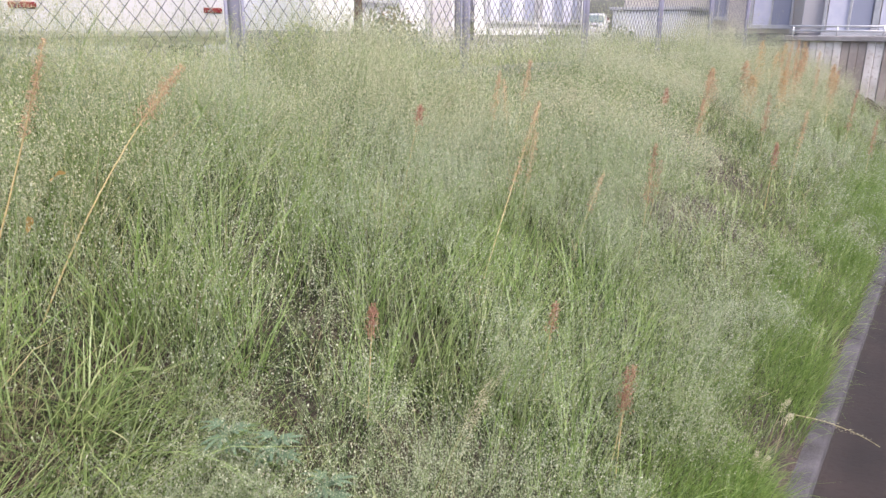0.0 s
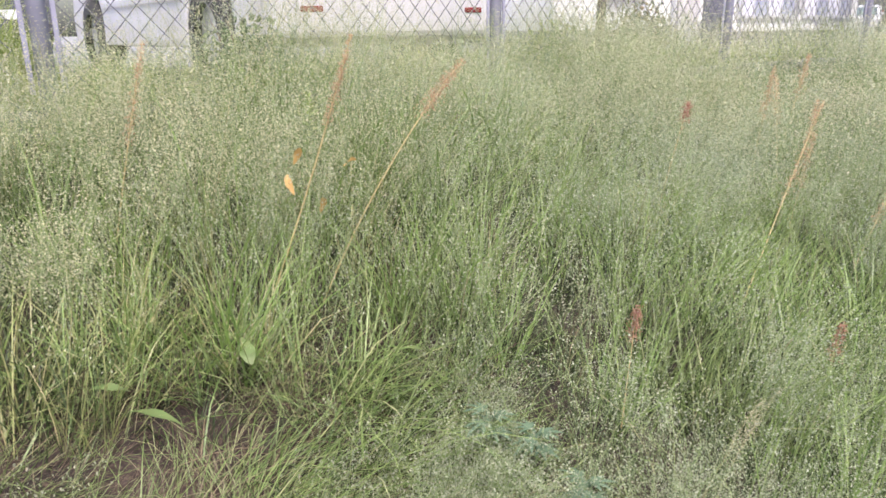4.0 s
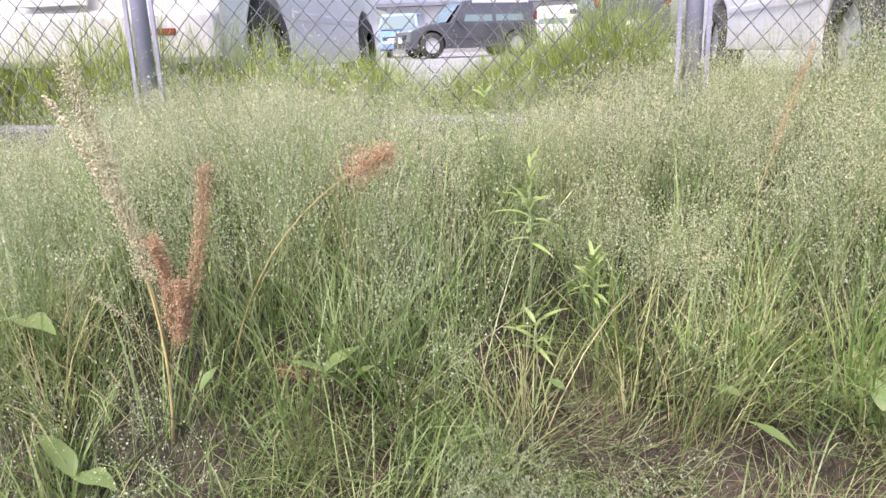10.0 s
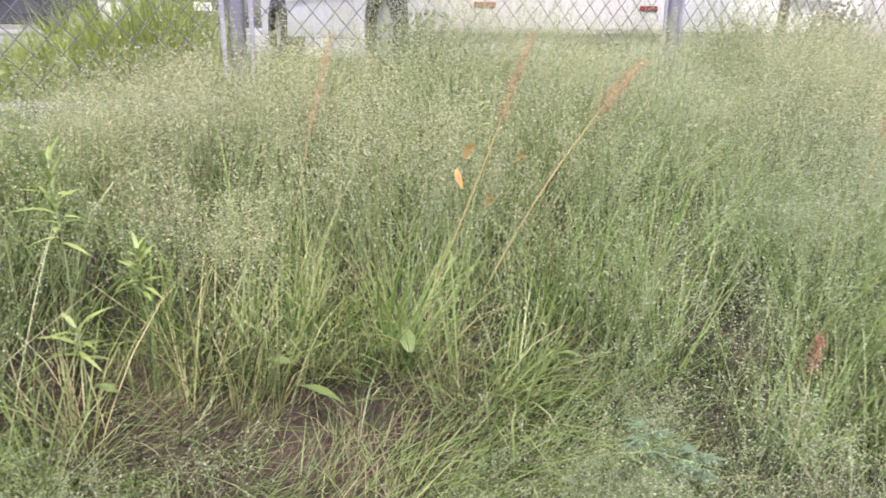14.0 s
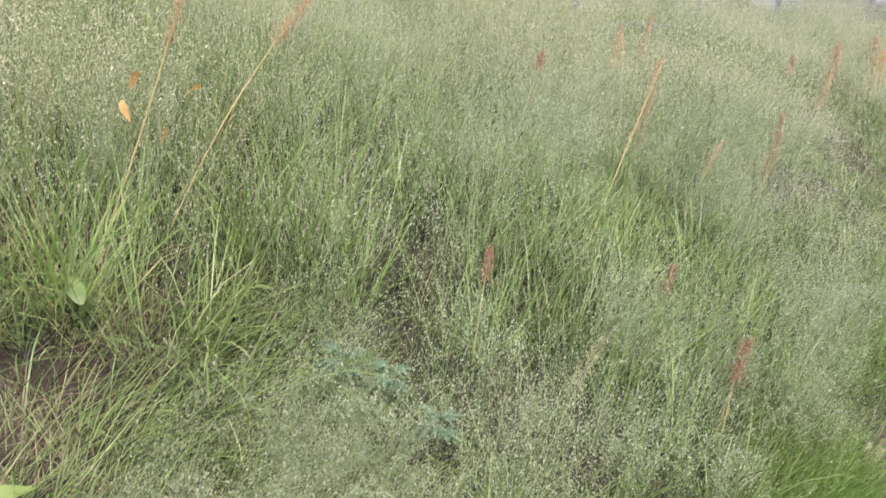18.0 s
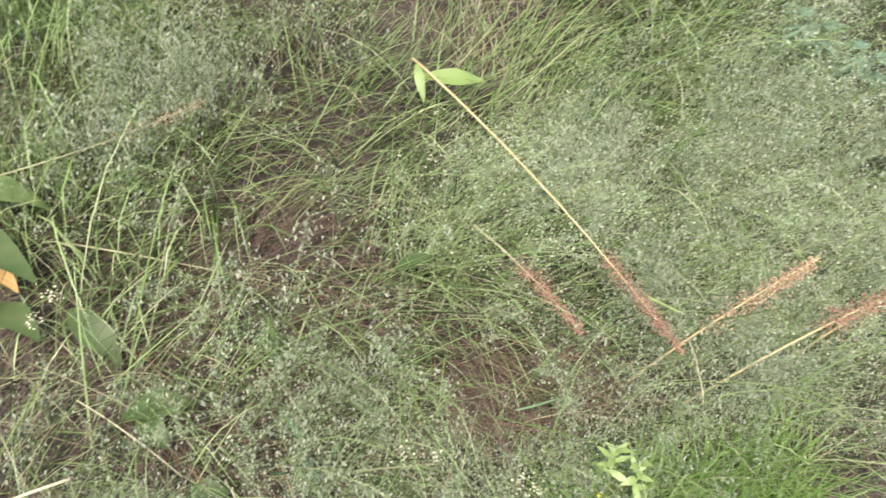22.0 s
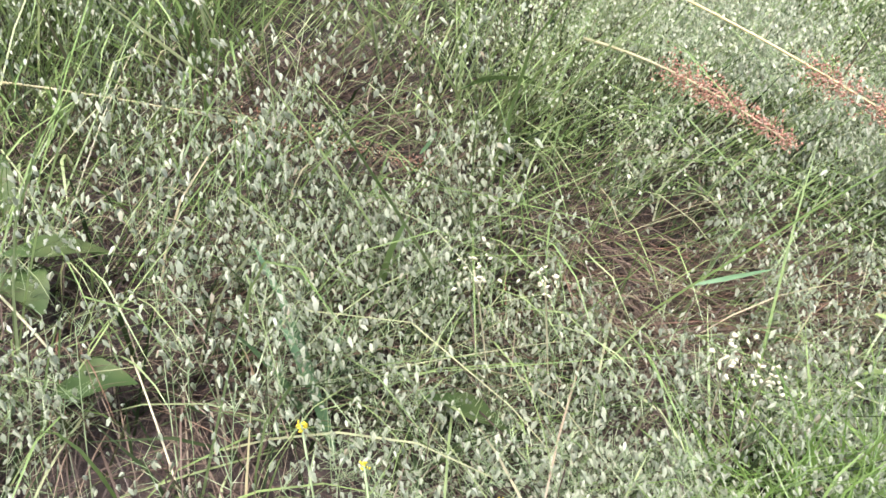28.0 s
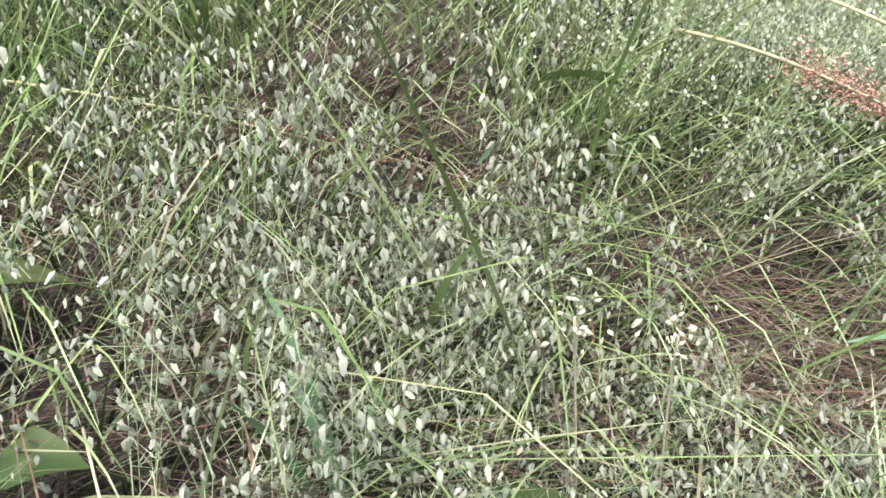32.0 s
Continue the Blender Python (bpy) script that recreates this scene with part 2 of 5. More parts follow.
M_WHITE_CAR = solid("white_car_paint", (0.63, 0.615, 0.645), (0.58, 0.565, 0.595), 0.3, 0, 2.0, coat=0.5)
M_BLACK_CAR = solid("black_car_paint", (0.05, 0.05, 0.062), (0.075, 0.075, 0.085), 0.25, 0, 2.0, coat=0.8)
M_BLUE_CAR = solid("blue_car_paint", (0.2, 0.33, 0.6), (0.17, 0.29, 0.54), 0.18, 0, 2.0, coat=1.0)
M_TYRE = solid("tyre_rubber", (0.025, 0.025, 0.027), (0.05, 0.048, 0.045), 0.85, 0, 20.0)
M_RIM = solid("alloy_rim", (0.66, 0.66, 0.68), (0.5, 0.5, 0.52), 0.35, 0.4, 20.0)
M_PLASTIC = solid("black_plastic", (0.035, 0.035, 0.04), (0.06, 0.06, 0.065), 0.6)
M_GLASS = glass_material("tinted_glass", (0.14, 0.19, 0.2))
M_WINDOW = glass_material("window_glass", (0.34, 0.36, 0.46), 0.06)
M_LAMP_RED = solid("red_lamp_lens", (0.24, 0.03, 0.035), (0.18, 0.025, 0.03), 0.25)
M_LAMP_CLEAR = solid("clear_lamp_lens", (0.7, 0.7, 0.72), (0.6, 0.6, 0.62), 0.1)
M_AMBER = solid("amber_lamp_lens", (0.6, 0.22, 0.03), (0.5, 0.18, 0.02), 0.2)
M_WALL_WHITE = solid("white_render", (0.72, 0.72, 0.74), (0.62, 0.62, 0.65), 0.9, 0, 1.0, 0.2, 40.0)
M_WALL_BEIGE = solid("beige_render", (0.68, 0.64, 0.59), (0.6, 0.56, 0.52), 0.9, 0, 1.0, 0.2, 40.0)
M_WALL_GREY = solid("grey_siding", (0.5, 0.48, 0.5), (0.42, 0.4, 0.42), 0.85, 0, 1.5)
M_ROOF = solid("slate_blue_roof", (0.2, 0.21, 0.27), (0.15, 0.16, 0.2), 0.6, 0, 3.0)
M_FRAME = solid("aluminium_frame", (0.6, 0.6, 0.63), (0.5, 0.5, 0.53), 0.4, 0.5, 8.0)
M_WHITE_PAINT = solid("white_paint", (0.78, 0.78, 0.8), (0.68, 0.68, 0.71), 0.6, 0, 3.0)
M_DARKDOOR = solid("dark_door", (0.1, 0.1, 0.13), (0.14, 0.14, 0.17), 0.5, 0, 3.0)
M_STAIN = solid("stained_concrete", (0.74, 0.71, 0.71), (0.5, 0.46, 0.45), 0.9, 0, 2.5, 0.4, 60.0, spots=(0.46, 0.4, 0.39))
M_STAIN_DARK = solid("rain_streaked_concrete", (0.4, 0.35, 0.33), (0.28, 0.24, 0.23), 0.9, 0, 3.5, 0.4, 60.0)
M_CURTAIN = solid("blue_grey_curtain", (0.56, 0.57, 0.7), (0.66, 0.66, 0.76), 0.9, 0, 5.0)


# ---- mesh helpers ----
def mesh_of(name, verts, faces, mats, smooth=False):
    me = bpy.data.meshes.new(name)
    me.from_pydata([tuple(v) for v in verts], [], faces)
    for m in mats if isinstance(mats, (list, tuple)) else [mats]:
        me.materials.append(m)
    if smooth:
        me.shade_smooth()
    return me


def array_mesh(name, verts, faces, mat, smooth=True):
    """A mesh from numpy arrays: verts (n, 3), faces a list of (m, 3) or (m, 4) index arrays."""
    me = bpy.data.meshes.new(name)
    me.vertices.add(len(verts))
    me.vertices.foreach_set("co", np.ascontiguousarray(verts, dtype=np.float32).ravel())
    idx = np.concatenate([f.ravel() for f in faces]).astype(np.int32)
    size = np.concatenate([np.full(len(f), f.shape[1]) for f in faces]).astype(np.int32)
    me.loops.add(len(idx))
    me.loops.foreach_set("vertex_index", idx)
    me.polygons.add(len(size))
    me.polygons.foreach_set("loop_start", np.r_[0, np.cumsum(size)[:-1]].astype(np.int32))
    me.polygons.foreach_set("use_smooth", np.full(len(size), smooth))
    me.update(calc_edges=True)
    me.materials.append(mat)
    return me


def part(name, bm, material, parent=None, label="", smooth=False):
    me = bpy.data.meshes.new(name)
    bm.normal_update()
    bm.to_mesh(me)
    bm.free()
    me.materials.append(material)
    if smooth:
        me.shade_smooth()
    ob = new(name, me)
    if parent:
        ob.parent = parent
    if label:
        ob["label"] = label
    return ob


def box_bm(size, at=(0, 0, 0), bevel=0.0, seg=2, turn=None):
    bm = bmesh.new()
    bmesh.ops.create_cube(bm, size=1.0)
    bmesh.ops.scale(bm, vec=size, verts=bm.verts)
    if bevel:
        bmesh.ops.bevel(bm, geom=bm.edges[:], offset=bevel, segments=seg, affect="EDGES", profile=0.5)
    if turn:
        bmesh.ops.rotate(bm, cent=(0, 0, 0), matrix=Euler(turn).to_matrix(), verts=bm.verts)
    bmesh.ops.translate(bm, vec=at, verts=bm.verts)
    return bm


def tube_verts(path, radius, sides=6):
    """Rings round a polyline: vertices and faces."""
    pts = [Vector(p) for p in path]
    rad = radius if isinstance(radius, (list, tuple)) else [radius] * len(pts)
    v, f = [], []
    for i, p in enumerate(pts):
        d = (pts[min(i + 1, len(pts) - 1)] - pts[max(i - 1, 0)]).normalized()
        a = d.cross(Vector((0.3, 0.2, 1) if abs(d.z) < 0.9 else (1, 0.1, 0))).normalized()
        b = d.cross(a)
        for k in range(sides):
            t = 2 * math.pi * k / sides
            v.append(p + (a * math.cos(t) + b * math.sin(t)) * rad[i])
    for i in range(len(pts) - 1):
        for k in range(sides):
            q = (k + 1) % sides
            f.append((i * sides + k, i * sides + q, (i + 1) * sides + q, (i + 1) * sides + k))
    f.append(tuple(range(sides - 1, -1, -1)))
    f.append(tuple((len(pts) - 1) * sides + k for k in range(sides)))
    return v, f


def tube(name, path, radius, mat, parent=None, sides=6, label=""):
    v, f = tube_verts(path, radius, sides)
    ob = new(name, mesh_of(name, v, f, mat, True))
    if parent:
        ob.parent = parent
    if label:
        ob["label"] = label
    return ob


# ---- ground ----
PROFILE_Y = [-400, 0.28, 0.3, 0.4, 0.5, 0.8, 1.2, 1.6, 2.2, 2.95, 3.1, 400]
PROFILE_Z = [-0.07, -0.07, 0.0, 0.05, 0.12, 0.29, 0.5, 0.68, 0.92, 1.12, 1.14, 1.14]
WALL_X = 11.5


def ground_z(x, y):
    x, y = np.asarray(x, float), np.asarray(y, float)
    z = np.interp(y, PROFILE_Y, PROFILE_Z)
    on_bank = np.clip((y - 0.4) / 0.3, 0, 1) * np.clip((3.0 - y) / 0.3, 0, 1)
    z = z + on_bank * (0.022 * np.sin(3.1 * x + 1.7 * y) + 0.018 * np.sin(7.3 * x - 5.1 * y + 1.0) + 0.01 * np.sin(17 * x + 13 * y))
    z = z + np.clip(y - 3.2, 0, 60) * 0.006 * np.clip((9 - x) / 4, 0, 1)
    return np.where((x > WALL_X + 0.1) & (y > 0.4), np.maximum(z, 1.14), z)


gx = np.unique(np.r_[-400, -150, -60, -30, -15, -8, -5, np.arange(-3.5, 5.0, 0.06), np.arange(5, 11.6, 0.2), 11.75, 13, 16, 20, 30, 60, 150, 400])
gy = np.unique(np.r_[-400, -100, -30, -10, -4, -1.5, -0.5, np.arange(0, 0.25, 0.05), 0.28, np.arange(0.3, 3.15, 0.05), 3.3, 3.6, 4.2, 5, 7, 10, 15, 22, 30, 45, 63, 100, 200, 400])
X, Y = np.meshgrid(gx, gy)
gv = np.stack([X, Y, ground_z(X, Y)], -1).reshape(-1, 3)
ny, nx = X.shape
ii = (np.arange(ny - 1)[:, None] * nx + np.arange(nx - 1)).ravel()
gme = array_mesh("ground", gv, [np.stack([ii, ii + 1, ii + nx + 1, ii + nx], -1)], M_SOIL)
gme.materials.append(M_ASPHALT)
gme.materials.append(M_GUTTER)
mid = gv[ii] + np.array([0.01, 0.01, 0])
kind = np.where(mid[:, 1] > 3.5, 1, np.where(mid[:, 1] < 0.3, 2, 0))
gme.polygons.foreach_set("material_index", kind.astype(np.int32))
ground = tagged(new("ground", gme), "brown soil bank with litter rising to an asphalt car park", "ground", kind="structure")

# kerb along the foot of the bank and along the fence
kerb = new("kerb")
tagged(kerb, "weathered grey concrete kerb along the foot of the grassy bank", "kerb", kind="structure")
for k in range(-9, 12):
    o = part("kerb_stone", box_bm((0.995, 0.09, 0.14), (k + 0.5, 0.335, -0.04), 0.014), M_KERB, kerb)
edge = new("fence_kerb")
tagged(edge, "grey concrete footing strip under the chain-link fence", "kerb", kind="structure")
for k in range(-4, 7):
    part("kerb_block", box_bm((1.985, 0.14, 0.24), (k * 2 - 0.5, 3.05, 1.1), 0.012), M_FOOTING, edge)


# ---- fence ----
FENCE_Y, FENCE_BASE, FENCE_H = 3.0, 1.21, 1.25
fence = tagged(new("chain_link_fence"), "grey-painted steel chain-link fence with round posts beside a car park", "fence")
post_me, bar_me = None, None
for k in range(-5, 7):
    x = 0.5 + 2 * k
    if post_me is None:
        v, f = tube_verts([(0, 0, -0.3), (0, 0, FENCE_H), (0, 0, FENCE_H + 0.012)], [0.03, 0.03, 0.02], 16)
        post_me = mesh_of("post", v, f, M_POST, True)
        b = box_bm((0.017, 0.009, FENCE_H - 0.08), (0, 0, FENCE_H / 2), 0.002, 1)
        bar_me = bpy.data.meshes.new("tension_bar")
        b.to_mesh(bar_me)
        b.free()
        bar_me.materials.append(M_POST)
    po = new("post", post_me)
    po.parent, po.location = fence, (x, FENCE_Y, FENCE_BASE)
    for dx in (-0.05, 0.05):
        tb = new("tension_bar", bar_me)
        tb.parent, tb.location = fence, (x + dx, FENCE_Y - 0.004, FENCE_BASE + 0.03)
for z in (FENCE_H - 0.03,):
    tube("top_rail", [(-9.5, FENCE_Y, FENCE_BASE + z), (12.5, FENCE_Y, FENCE_BASE + z)], 0.017, M_POST, fence, 8)


def chain_mesh(width, height, cell=0.043, rise=0.048, r=0.003):
    vs, fs = [], []
    n, rows_ = int(width / cell), int(height / rise)
    for i in range(n):
        path = []
        for j in range(rows_ + 1):
            s = (1 if j % 2 else -1) * (1 if i % 2 else -1)
            path.append(((i + 0.5) * cell + s * cell * 0.52, 0.0022 * s, j * rise))
        v, f = tube_verts(path, r, 3)
        off = len(vs)
        vs += v
        fs += [tuple(a + off for a in q) for q in f[:-2]]
    return mesh_of("wire_mesh", vs, fs, M_WIRE, True)


wire_me = chain_mesh(1.88, FENCE_H - 0.06)
for k in range(-4, 6):
    w = new("wire_mesh", wire_me)
    w.parent, w.location = fence, (0.5 + 2 * k + 0.06, FENCE_Y, FENCE_BASE + 0.02)


# ---- grass ----
rng = np.random.default_rng(7)


def scatter(n, x0, x1, y0, y1, keep=None):
    x, y = rng.uniform(x0, x1, n), rng.uniform(y0, y1, n)
    if keep is not None:
        k = rng.uniform(0, 1, n) < keep(x, y)
        x, y = x[k], y[k]
    return x, y


def patchy(x, y, s=1.0, o=0.0):
    """A slow, uneven value from 0 to 1 over the bank."""
    return 0.5 + 0.25 * np.sin(2.3 * s * x + 1.1 * s * y + o) + 0.25 * np.sin(-1.7 * s * x + 3.4 * s * y + 2.1 * o + 1.3)


LATTICE = np.random.default_rng(21).uniform(0, 1, (97, 97))


def lumps(x, y, scale, o=0.0):
    """Irregular cloud-like patches from 0 to 1, about 1 / scale metres across."""
    total = 0
    for f, w in ((1.0, 0.68), (2.3, 0.32)):
        u, v = (np.asarray(x) + 20 + o) * scale * f, (np.asarray(y) + 20 + 2 * o) * scale * f
        i, j = np.floor(u).astype(int), np.floor(v).astype(int)
        a, c = u - i, v - j
        a, c = a * a * (3 - 2 * a), c * c * (3 - 2 * c)
        g = lambda p, q: LATTICE[p % 97, q % 97]
        total = total + w * ((g(i, j) * (1 - a) + g(i + 1, j) * a) * (1 - c) + (g(i, j + 1) * (1 - a) + g(i + 1, j + 1) * a) * c)
    return total


def soft(v, lo, hi):
    s = np.clip((v - lo) / (hi - lo), 0, 1)
    return s * s * (3 - 2 * s)


def gap(x, y, cx, cy, rx, ry):
    return np.exp(-(((x - cx) / rx) ** 2 + ((y - cy) / ry) ** 2))


def bare(x, y):
    """Where the soil shows: 0 none, 1 bare."""
    b = 0
    for cx, cy, rx, ry, a in ((-0.07, 1.66, 0.13, 0.12, 1.6), (0.26, 1.49, 0.17, 0.12, 1.8), (0.58, 1.55, 0.11, 0.09, 0.8), (0.42, 1.47, 0.11, 0.08, 1.0), (0.2, 2.04, 0.06, 0.16, 0.6),
                              (-0.07, 2.2, 0.06, 0.12, 0.9), (0.93, 2.04, 0.06, 0.12, 0.4), (0.94, 1.57, 0.07, 0.07, 0.8), (-0.05, 1.37, 0.16, 0.07, 1.2), (-0.5, 1.08, 0.12, 0.1, 1.3),
                              (-0.03, 1.15, 0.07, 0.06, 1.5), (0.02, 1.01, 0.13, 0.03, 1.0), (0.2, 0.95, 0.17, 0.06, 1.0), (-0.12, 1.02, 0.1, 0.05, 0.9), (-0.2, 0.96, 0.06, 0.05, 0.9), (1.6, 1.9, 0.1, 0.14, 0.8), (2.3, 1.3, 0.12, 0.12, 0.8), (-0.9, 1.35, 0.1, 0.1, 0.9)):
        b = b + a * gap(x, y, cx, cy, rx, ry)
    b = b + 0.6 * np.clip(patchy(x, y, 5.0, 0.4) - 0.66, 0, 1) * 2.2
    return np.clip(b, 0, 1)


def tall(x, y):
    """Height of the standing grass in metres."""
    low = np.clip((1.25 - x) / 0.7, 0, 1) * np.clip((1.6 - y) / 0.4, 0, 1)
    h = 0.44 + 0.16 * (patchy(x, y, 1.3, 0.7) - 0.5)
    h = h * (1 - 0.45 * low)
    h = h * np.clip(0.5 + (y - 0.35) * 0.9, 0.35, 1) * (1 + np.where(x > 0.6, 0.1, 0.04) * np.clip((y - 2.0) / 0.6, 0, 1))
    return h * (1 - 0.38 * soft(y, 2.2, 2.8) * soft(-x, -0.9, 0.1))


def lodged(x, y):
    """How far the grass lies over: 0 upright, 1 flat."""
    return np.clip(0.9 * gap(x, y, 0.5, 1.0, 0.6, 0.4) + 0.8 * gap(x, y, 0.7, 1.45, 0.35, 0.2) + 0.4 * gap(x, y, -0.5, 1.1, 0.4, 0.4), 0, 1)


DL = "broad green dock leaf among the grass"
LEAVES_HIGH = (
    (0.56, 1.585, 0.11, 0.075, 0.038, 1, 75, 50, DL),
    (0.25, 1.6, 0.1, 0.075, 0.03, 1, -10, 5, DL),
    (0.3, 1.565, 0.06, 0.11, 0.034, 1, -25, -5, DL),
    (-0.06, 1.64, 0.08, 0.06, 0.03, 1, -20, 10, DL),
    (0.86, 1.47, 0.13, 0.1, 0.034, 1, 0, 12, "pale broad dock leaf among the grass"),
    (-0.5, 1.575, 0.11, 0.13, 0.05, 1, 35, 40, DL),
    (-1.2, 1.69, 0.16, 0.15, 0.06, 2, -30, 15, "pale broad dock leaf among the grass"),
    (-0.95, 1.43, 0.08, 0.12, 0.055, 2, 160, 30, DL),
    (-0.75, 1.57, 0.09, 0.09, 0.03, 1, 80, 55, DL),
)
ND = "green dock leaf lying beside a bare hollow"
LEAVES_LOW = (
    (0.025, 0.815, 0.06, 0.07, 0.046, 1, -25, 5, "rounded green leaf among quaking grass"),
    (-0.43, 1.26, 0.1, 0.13, 0.05, 1, -8, 5, "large pale green dock leaf over the grass"),
    (-0.45, 1.22, 0.07, 0.17, 0.06, 1, -38, 8, ND),
    (-0.4, 1.12, 0.06, 0.12, 0.05, 1, -50, 10, ND),
    (-0.31, 1.09, 0.06, 0.1, 0.048, 1, -38, 0, ND),
    (-0.26, 0.94, 0.06, 0.1, 0.045, 1, 4, 5, ND),
    (-0.24, 0.94, 0.05, 0.06, 0.046, 1, -60, 5, ND),
    (-0.2, 0.84, 0.05, 0.06, 0.04, 1, -15, 20, ND),
    (-0.52, 0.98, 0.05, 0.09, 0.04, 1, -30, 15, ND),
    (-0.46, 1.6, 0.05, 0.12, 0.045, 2, 20, 45, "upright broad dock leaves among the grass"),
    (0.12, 1.02, 0.1, 0.07, 0.035, 1, 10, 15, DL),
)
LEAVES = LEAVES_HIGH + LEAVES_LOW


def ribbons(name, x, y, h, w, lean, lean_dir, mat, seg=3, z_off=0.0, bend=0.6):
    """Grass blades: each leaves the ground at its own lean and arches over towards its tip."""
    n = len(x)
    base = np.stack([x, y, ground_z(x, y) + z_off], -1)
    d = np.stack([np.cos(lean_dir), np.sin(lean_dir), np.zeros(n)], -1)
    az = lean_dir + np.pi / 2 + rng.normal(0, 0.7, n)
    side = np.stack([np.cos(az), np.sin(az), np.zeros(n)], -1)
    th = lean * 1.3
    turn = bend * rng.uniform(0, 1, n) ** 1.5 * 2.2 * (1 - np.clip(lean - 0.6, 0, 0.5))
    nv = 2 * seg + 1
    out = np.zeros((n, nv, 3))
    p = base.copy()
    for i in range(seg + 1):
        s = i / seg
        if i:
            a = np.clip(th + turn * (s - 0.5 / seg) ** 2 * 1.6, 0, 2.4)
            p = p + (h / seg)[:, None] * (np.cos(a)[:, None] * np.array([0, 0, 1.0]) + np.sin(a)[:, None] * d)
            p[:, 2] = np.maximum(p[:, 2], ground_z(p[:, 0], p[:, 1]) + 0.006)
        if i == seg:
            out[:, 2 * seg] = p
        else:
            hw = (w * (0.75 + 0.6 * s - 1.15 * s * s) * 0.5)[:, None] * side
            out[:, 2 * i], out[:, 2 * i + 1] = p - hw, p + hw
    off = (np.arange(n) * nv)[:, None]
    quads = np.concatenate([off + np.array([2 * i, 2 * i + 1, 2 * i + 3, 2 * i + 2]) for i in range(seg - 1)]) if seg > 1 else np.zeros((0, 4), int)
    tris = off + np.array([2 * seg - 2, 2 * seg - 1, 2 * seg])
    return array_mesh(name, out.reshape(-1, 3), [quads, tris] if seg > 1 else [tris], mat)


OCTA_F = np.array([[0, 2, 3], [0, 3, 4], [0, 4, 5], [0, 5, 2], [1, 3, 2], [1, 4, 3], [1, 5, 4], [1, 2, 5]])


def panicles(x, y, h, lean, lean_dir, per, size, spread, cheap=False, stem=1.0):
    """Quaking grass: thin stems, hair-fine branches and nodding spikelets. Three meshes."""
    n = len(x)
    base = np.stack([x, y, ground_z(x, y)], -1)
    d = np.stack([np.cos(lean_dir), np.sin(lean_dir), np.zeros(n)], -1)
    seg = 4
    st_p = [base]
    for i in range(seg):
        a = np.clip(lean * (0.9 + 0.35 * i / seg), 0, 1.45)
        st_p.append(st_p[-1] + (h / seg)[:, None] * (np.cos(a)[:, None] * np.array([0, 0, 1.0]) + np.sin(a)[:, None] * d))
    st_p = np.stack(st_p, 1)
    az = rng.uniform(0, 2 * np.pi, n)
    side = np.stack([np.cos(az), np.sin(az), np.zeros(n)], -1)
    st = np.zeros((n, 2 * seg + 2, 3))
    for i in range(seg + 1):
        hw = (0.0009 * stem * (1 - 0.6 * i / seg)) * side
        st[:, 2 * i], st[:, 2 * i + 1] = st_p[:, i] - hw, st_p[:, i] + hw
    off = (np.arange(n) * (2 * seg + 2))[:, None]
    stems = (st.reshape(-1, 3), np.concatenate([off + np.array([2 * i, 2 * i + 1, 2 * i + 3, 2 * i + 2]) for i in range(seg)]))
    idx = np.repeat(np.arange(n), per)
    m = len(idx)
    s = 1.0 - 0.5 * rng.uniform(0, 1, m) ** 1.1
    q = np.clip(s * seg, 0, seg - 1e-6)
    k = q.astype(int)
    root = st_p[idx, k] + (st_p[idx, k + 1] - st_p[idx, k]) * (q - k)[:, None]
    r = spread * rng.uniform(0.25, 1.0, m) * (1.3 - s) * 1.7
    a = rng.uniform(0, 2 * np.pi, m)
    tip = root + np.stack([r * np.cos(a), r * np.sin(a), rng.uniform(-0.2, 0.9, m) * r], -1)
    tip[:, 2] = np.maximum(tip[:, 2], ground_z(tip[:, 0], tip[:, 1]) + 0.02)
    pside = np.stack([-np.sin(a), np.cos(a), np.zeros(m)], -1) * (0.00024 if cheap else 0.0003)
    pv = np.stack([root - pside, root + pside, tip], 1).reshape(-1, 3)
    pf = np.arange(m * 3).reshape(-1, 3)
    ln = size * np.clip(rng.lognormal(0, 0.2 if cheap else 0.26, m), 0.45, 1.5)
    wd = ln * (rng.uniform(0.34, 0.5, m) if cheap else rng.uniform(0.23, 0.31, m))
    ax = np.stack([rng.normal(0, 0.45, m), rng.normal(0, 0.45, m), -np.ones(m)], -1)
    ax /= np.linalg.norm(ax, axis=1)[:, None]
    t1 = np.cross(ax, np.stack([rng.normal(0, 1, m), rng.normal(0, 1, m), np.full(m, 0.1)], -1))
    t1 /= np.linalg.norm(t1, axis=1)[:, None]
    t2 = np.cross(ax, t1)
    if cheap:
        mid_ = tip + ax * (ln * 0.6)[:, None] + t2 * (wd * 0.45)[:, None]
        ov = np.stack([tip, mid_ + t1 * wd[:, None], tip + ax * ln[:, None], mid_ - t1 * wd[:, None]], 1).reshape(-1, 3)
        return stems, (pv, pf), (ov, ((np.arange(m) * 4)[:, None, None] + np.array([[0, 1, 2], [0, 2, 3]])).reshape(-1, 3))
    scales = []
    for k, (low, long) in enumerate(((0.0, 0.85), (0.06, 1.0), (0.14, 0.95))):
        turn = k * 2.1 + rng.normal(0, 0.3, m)
        out = t1 * np.cos(turn)[:, None] + t2 * np.sin(turn)[:, None]
        side_ = np.cross(ax, out)
        foot, run = tip + ax * (ln * low)[:, None], ax * (ln * (long - low))[:, None]
        wide, blunt = side_ * (wd * 0.62)[:, None], side_ * (wd * 0.4)[:, None]
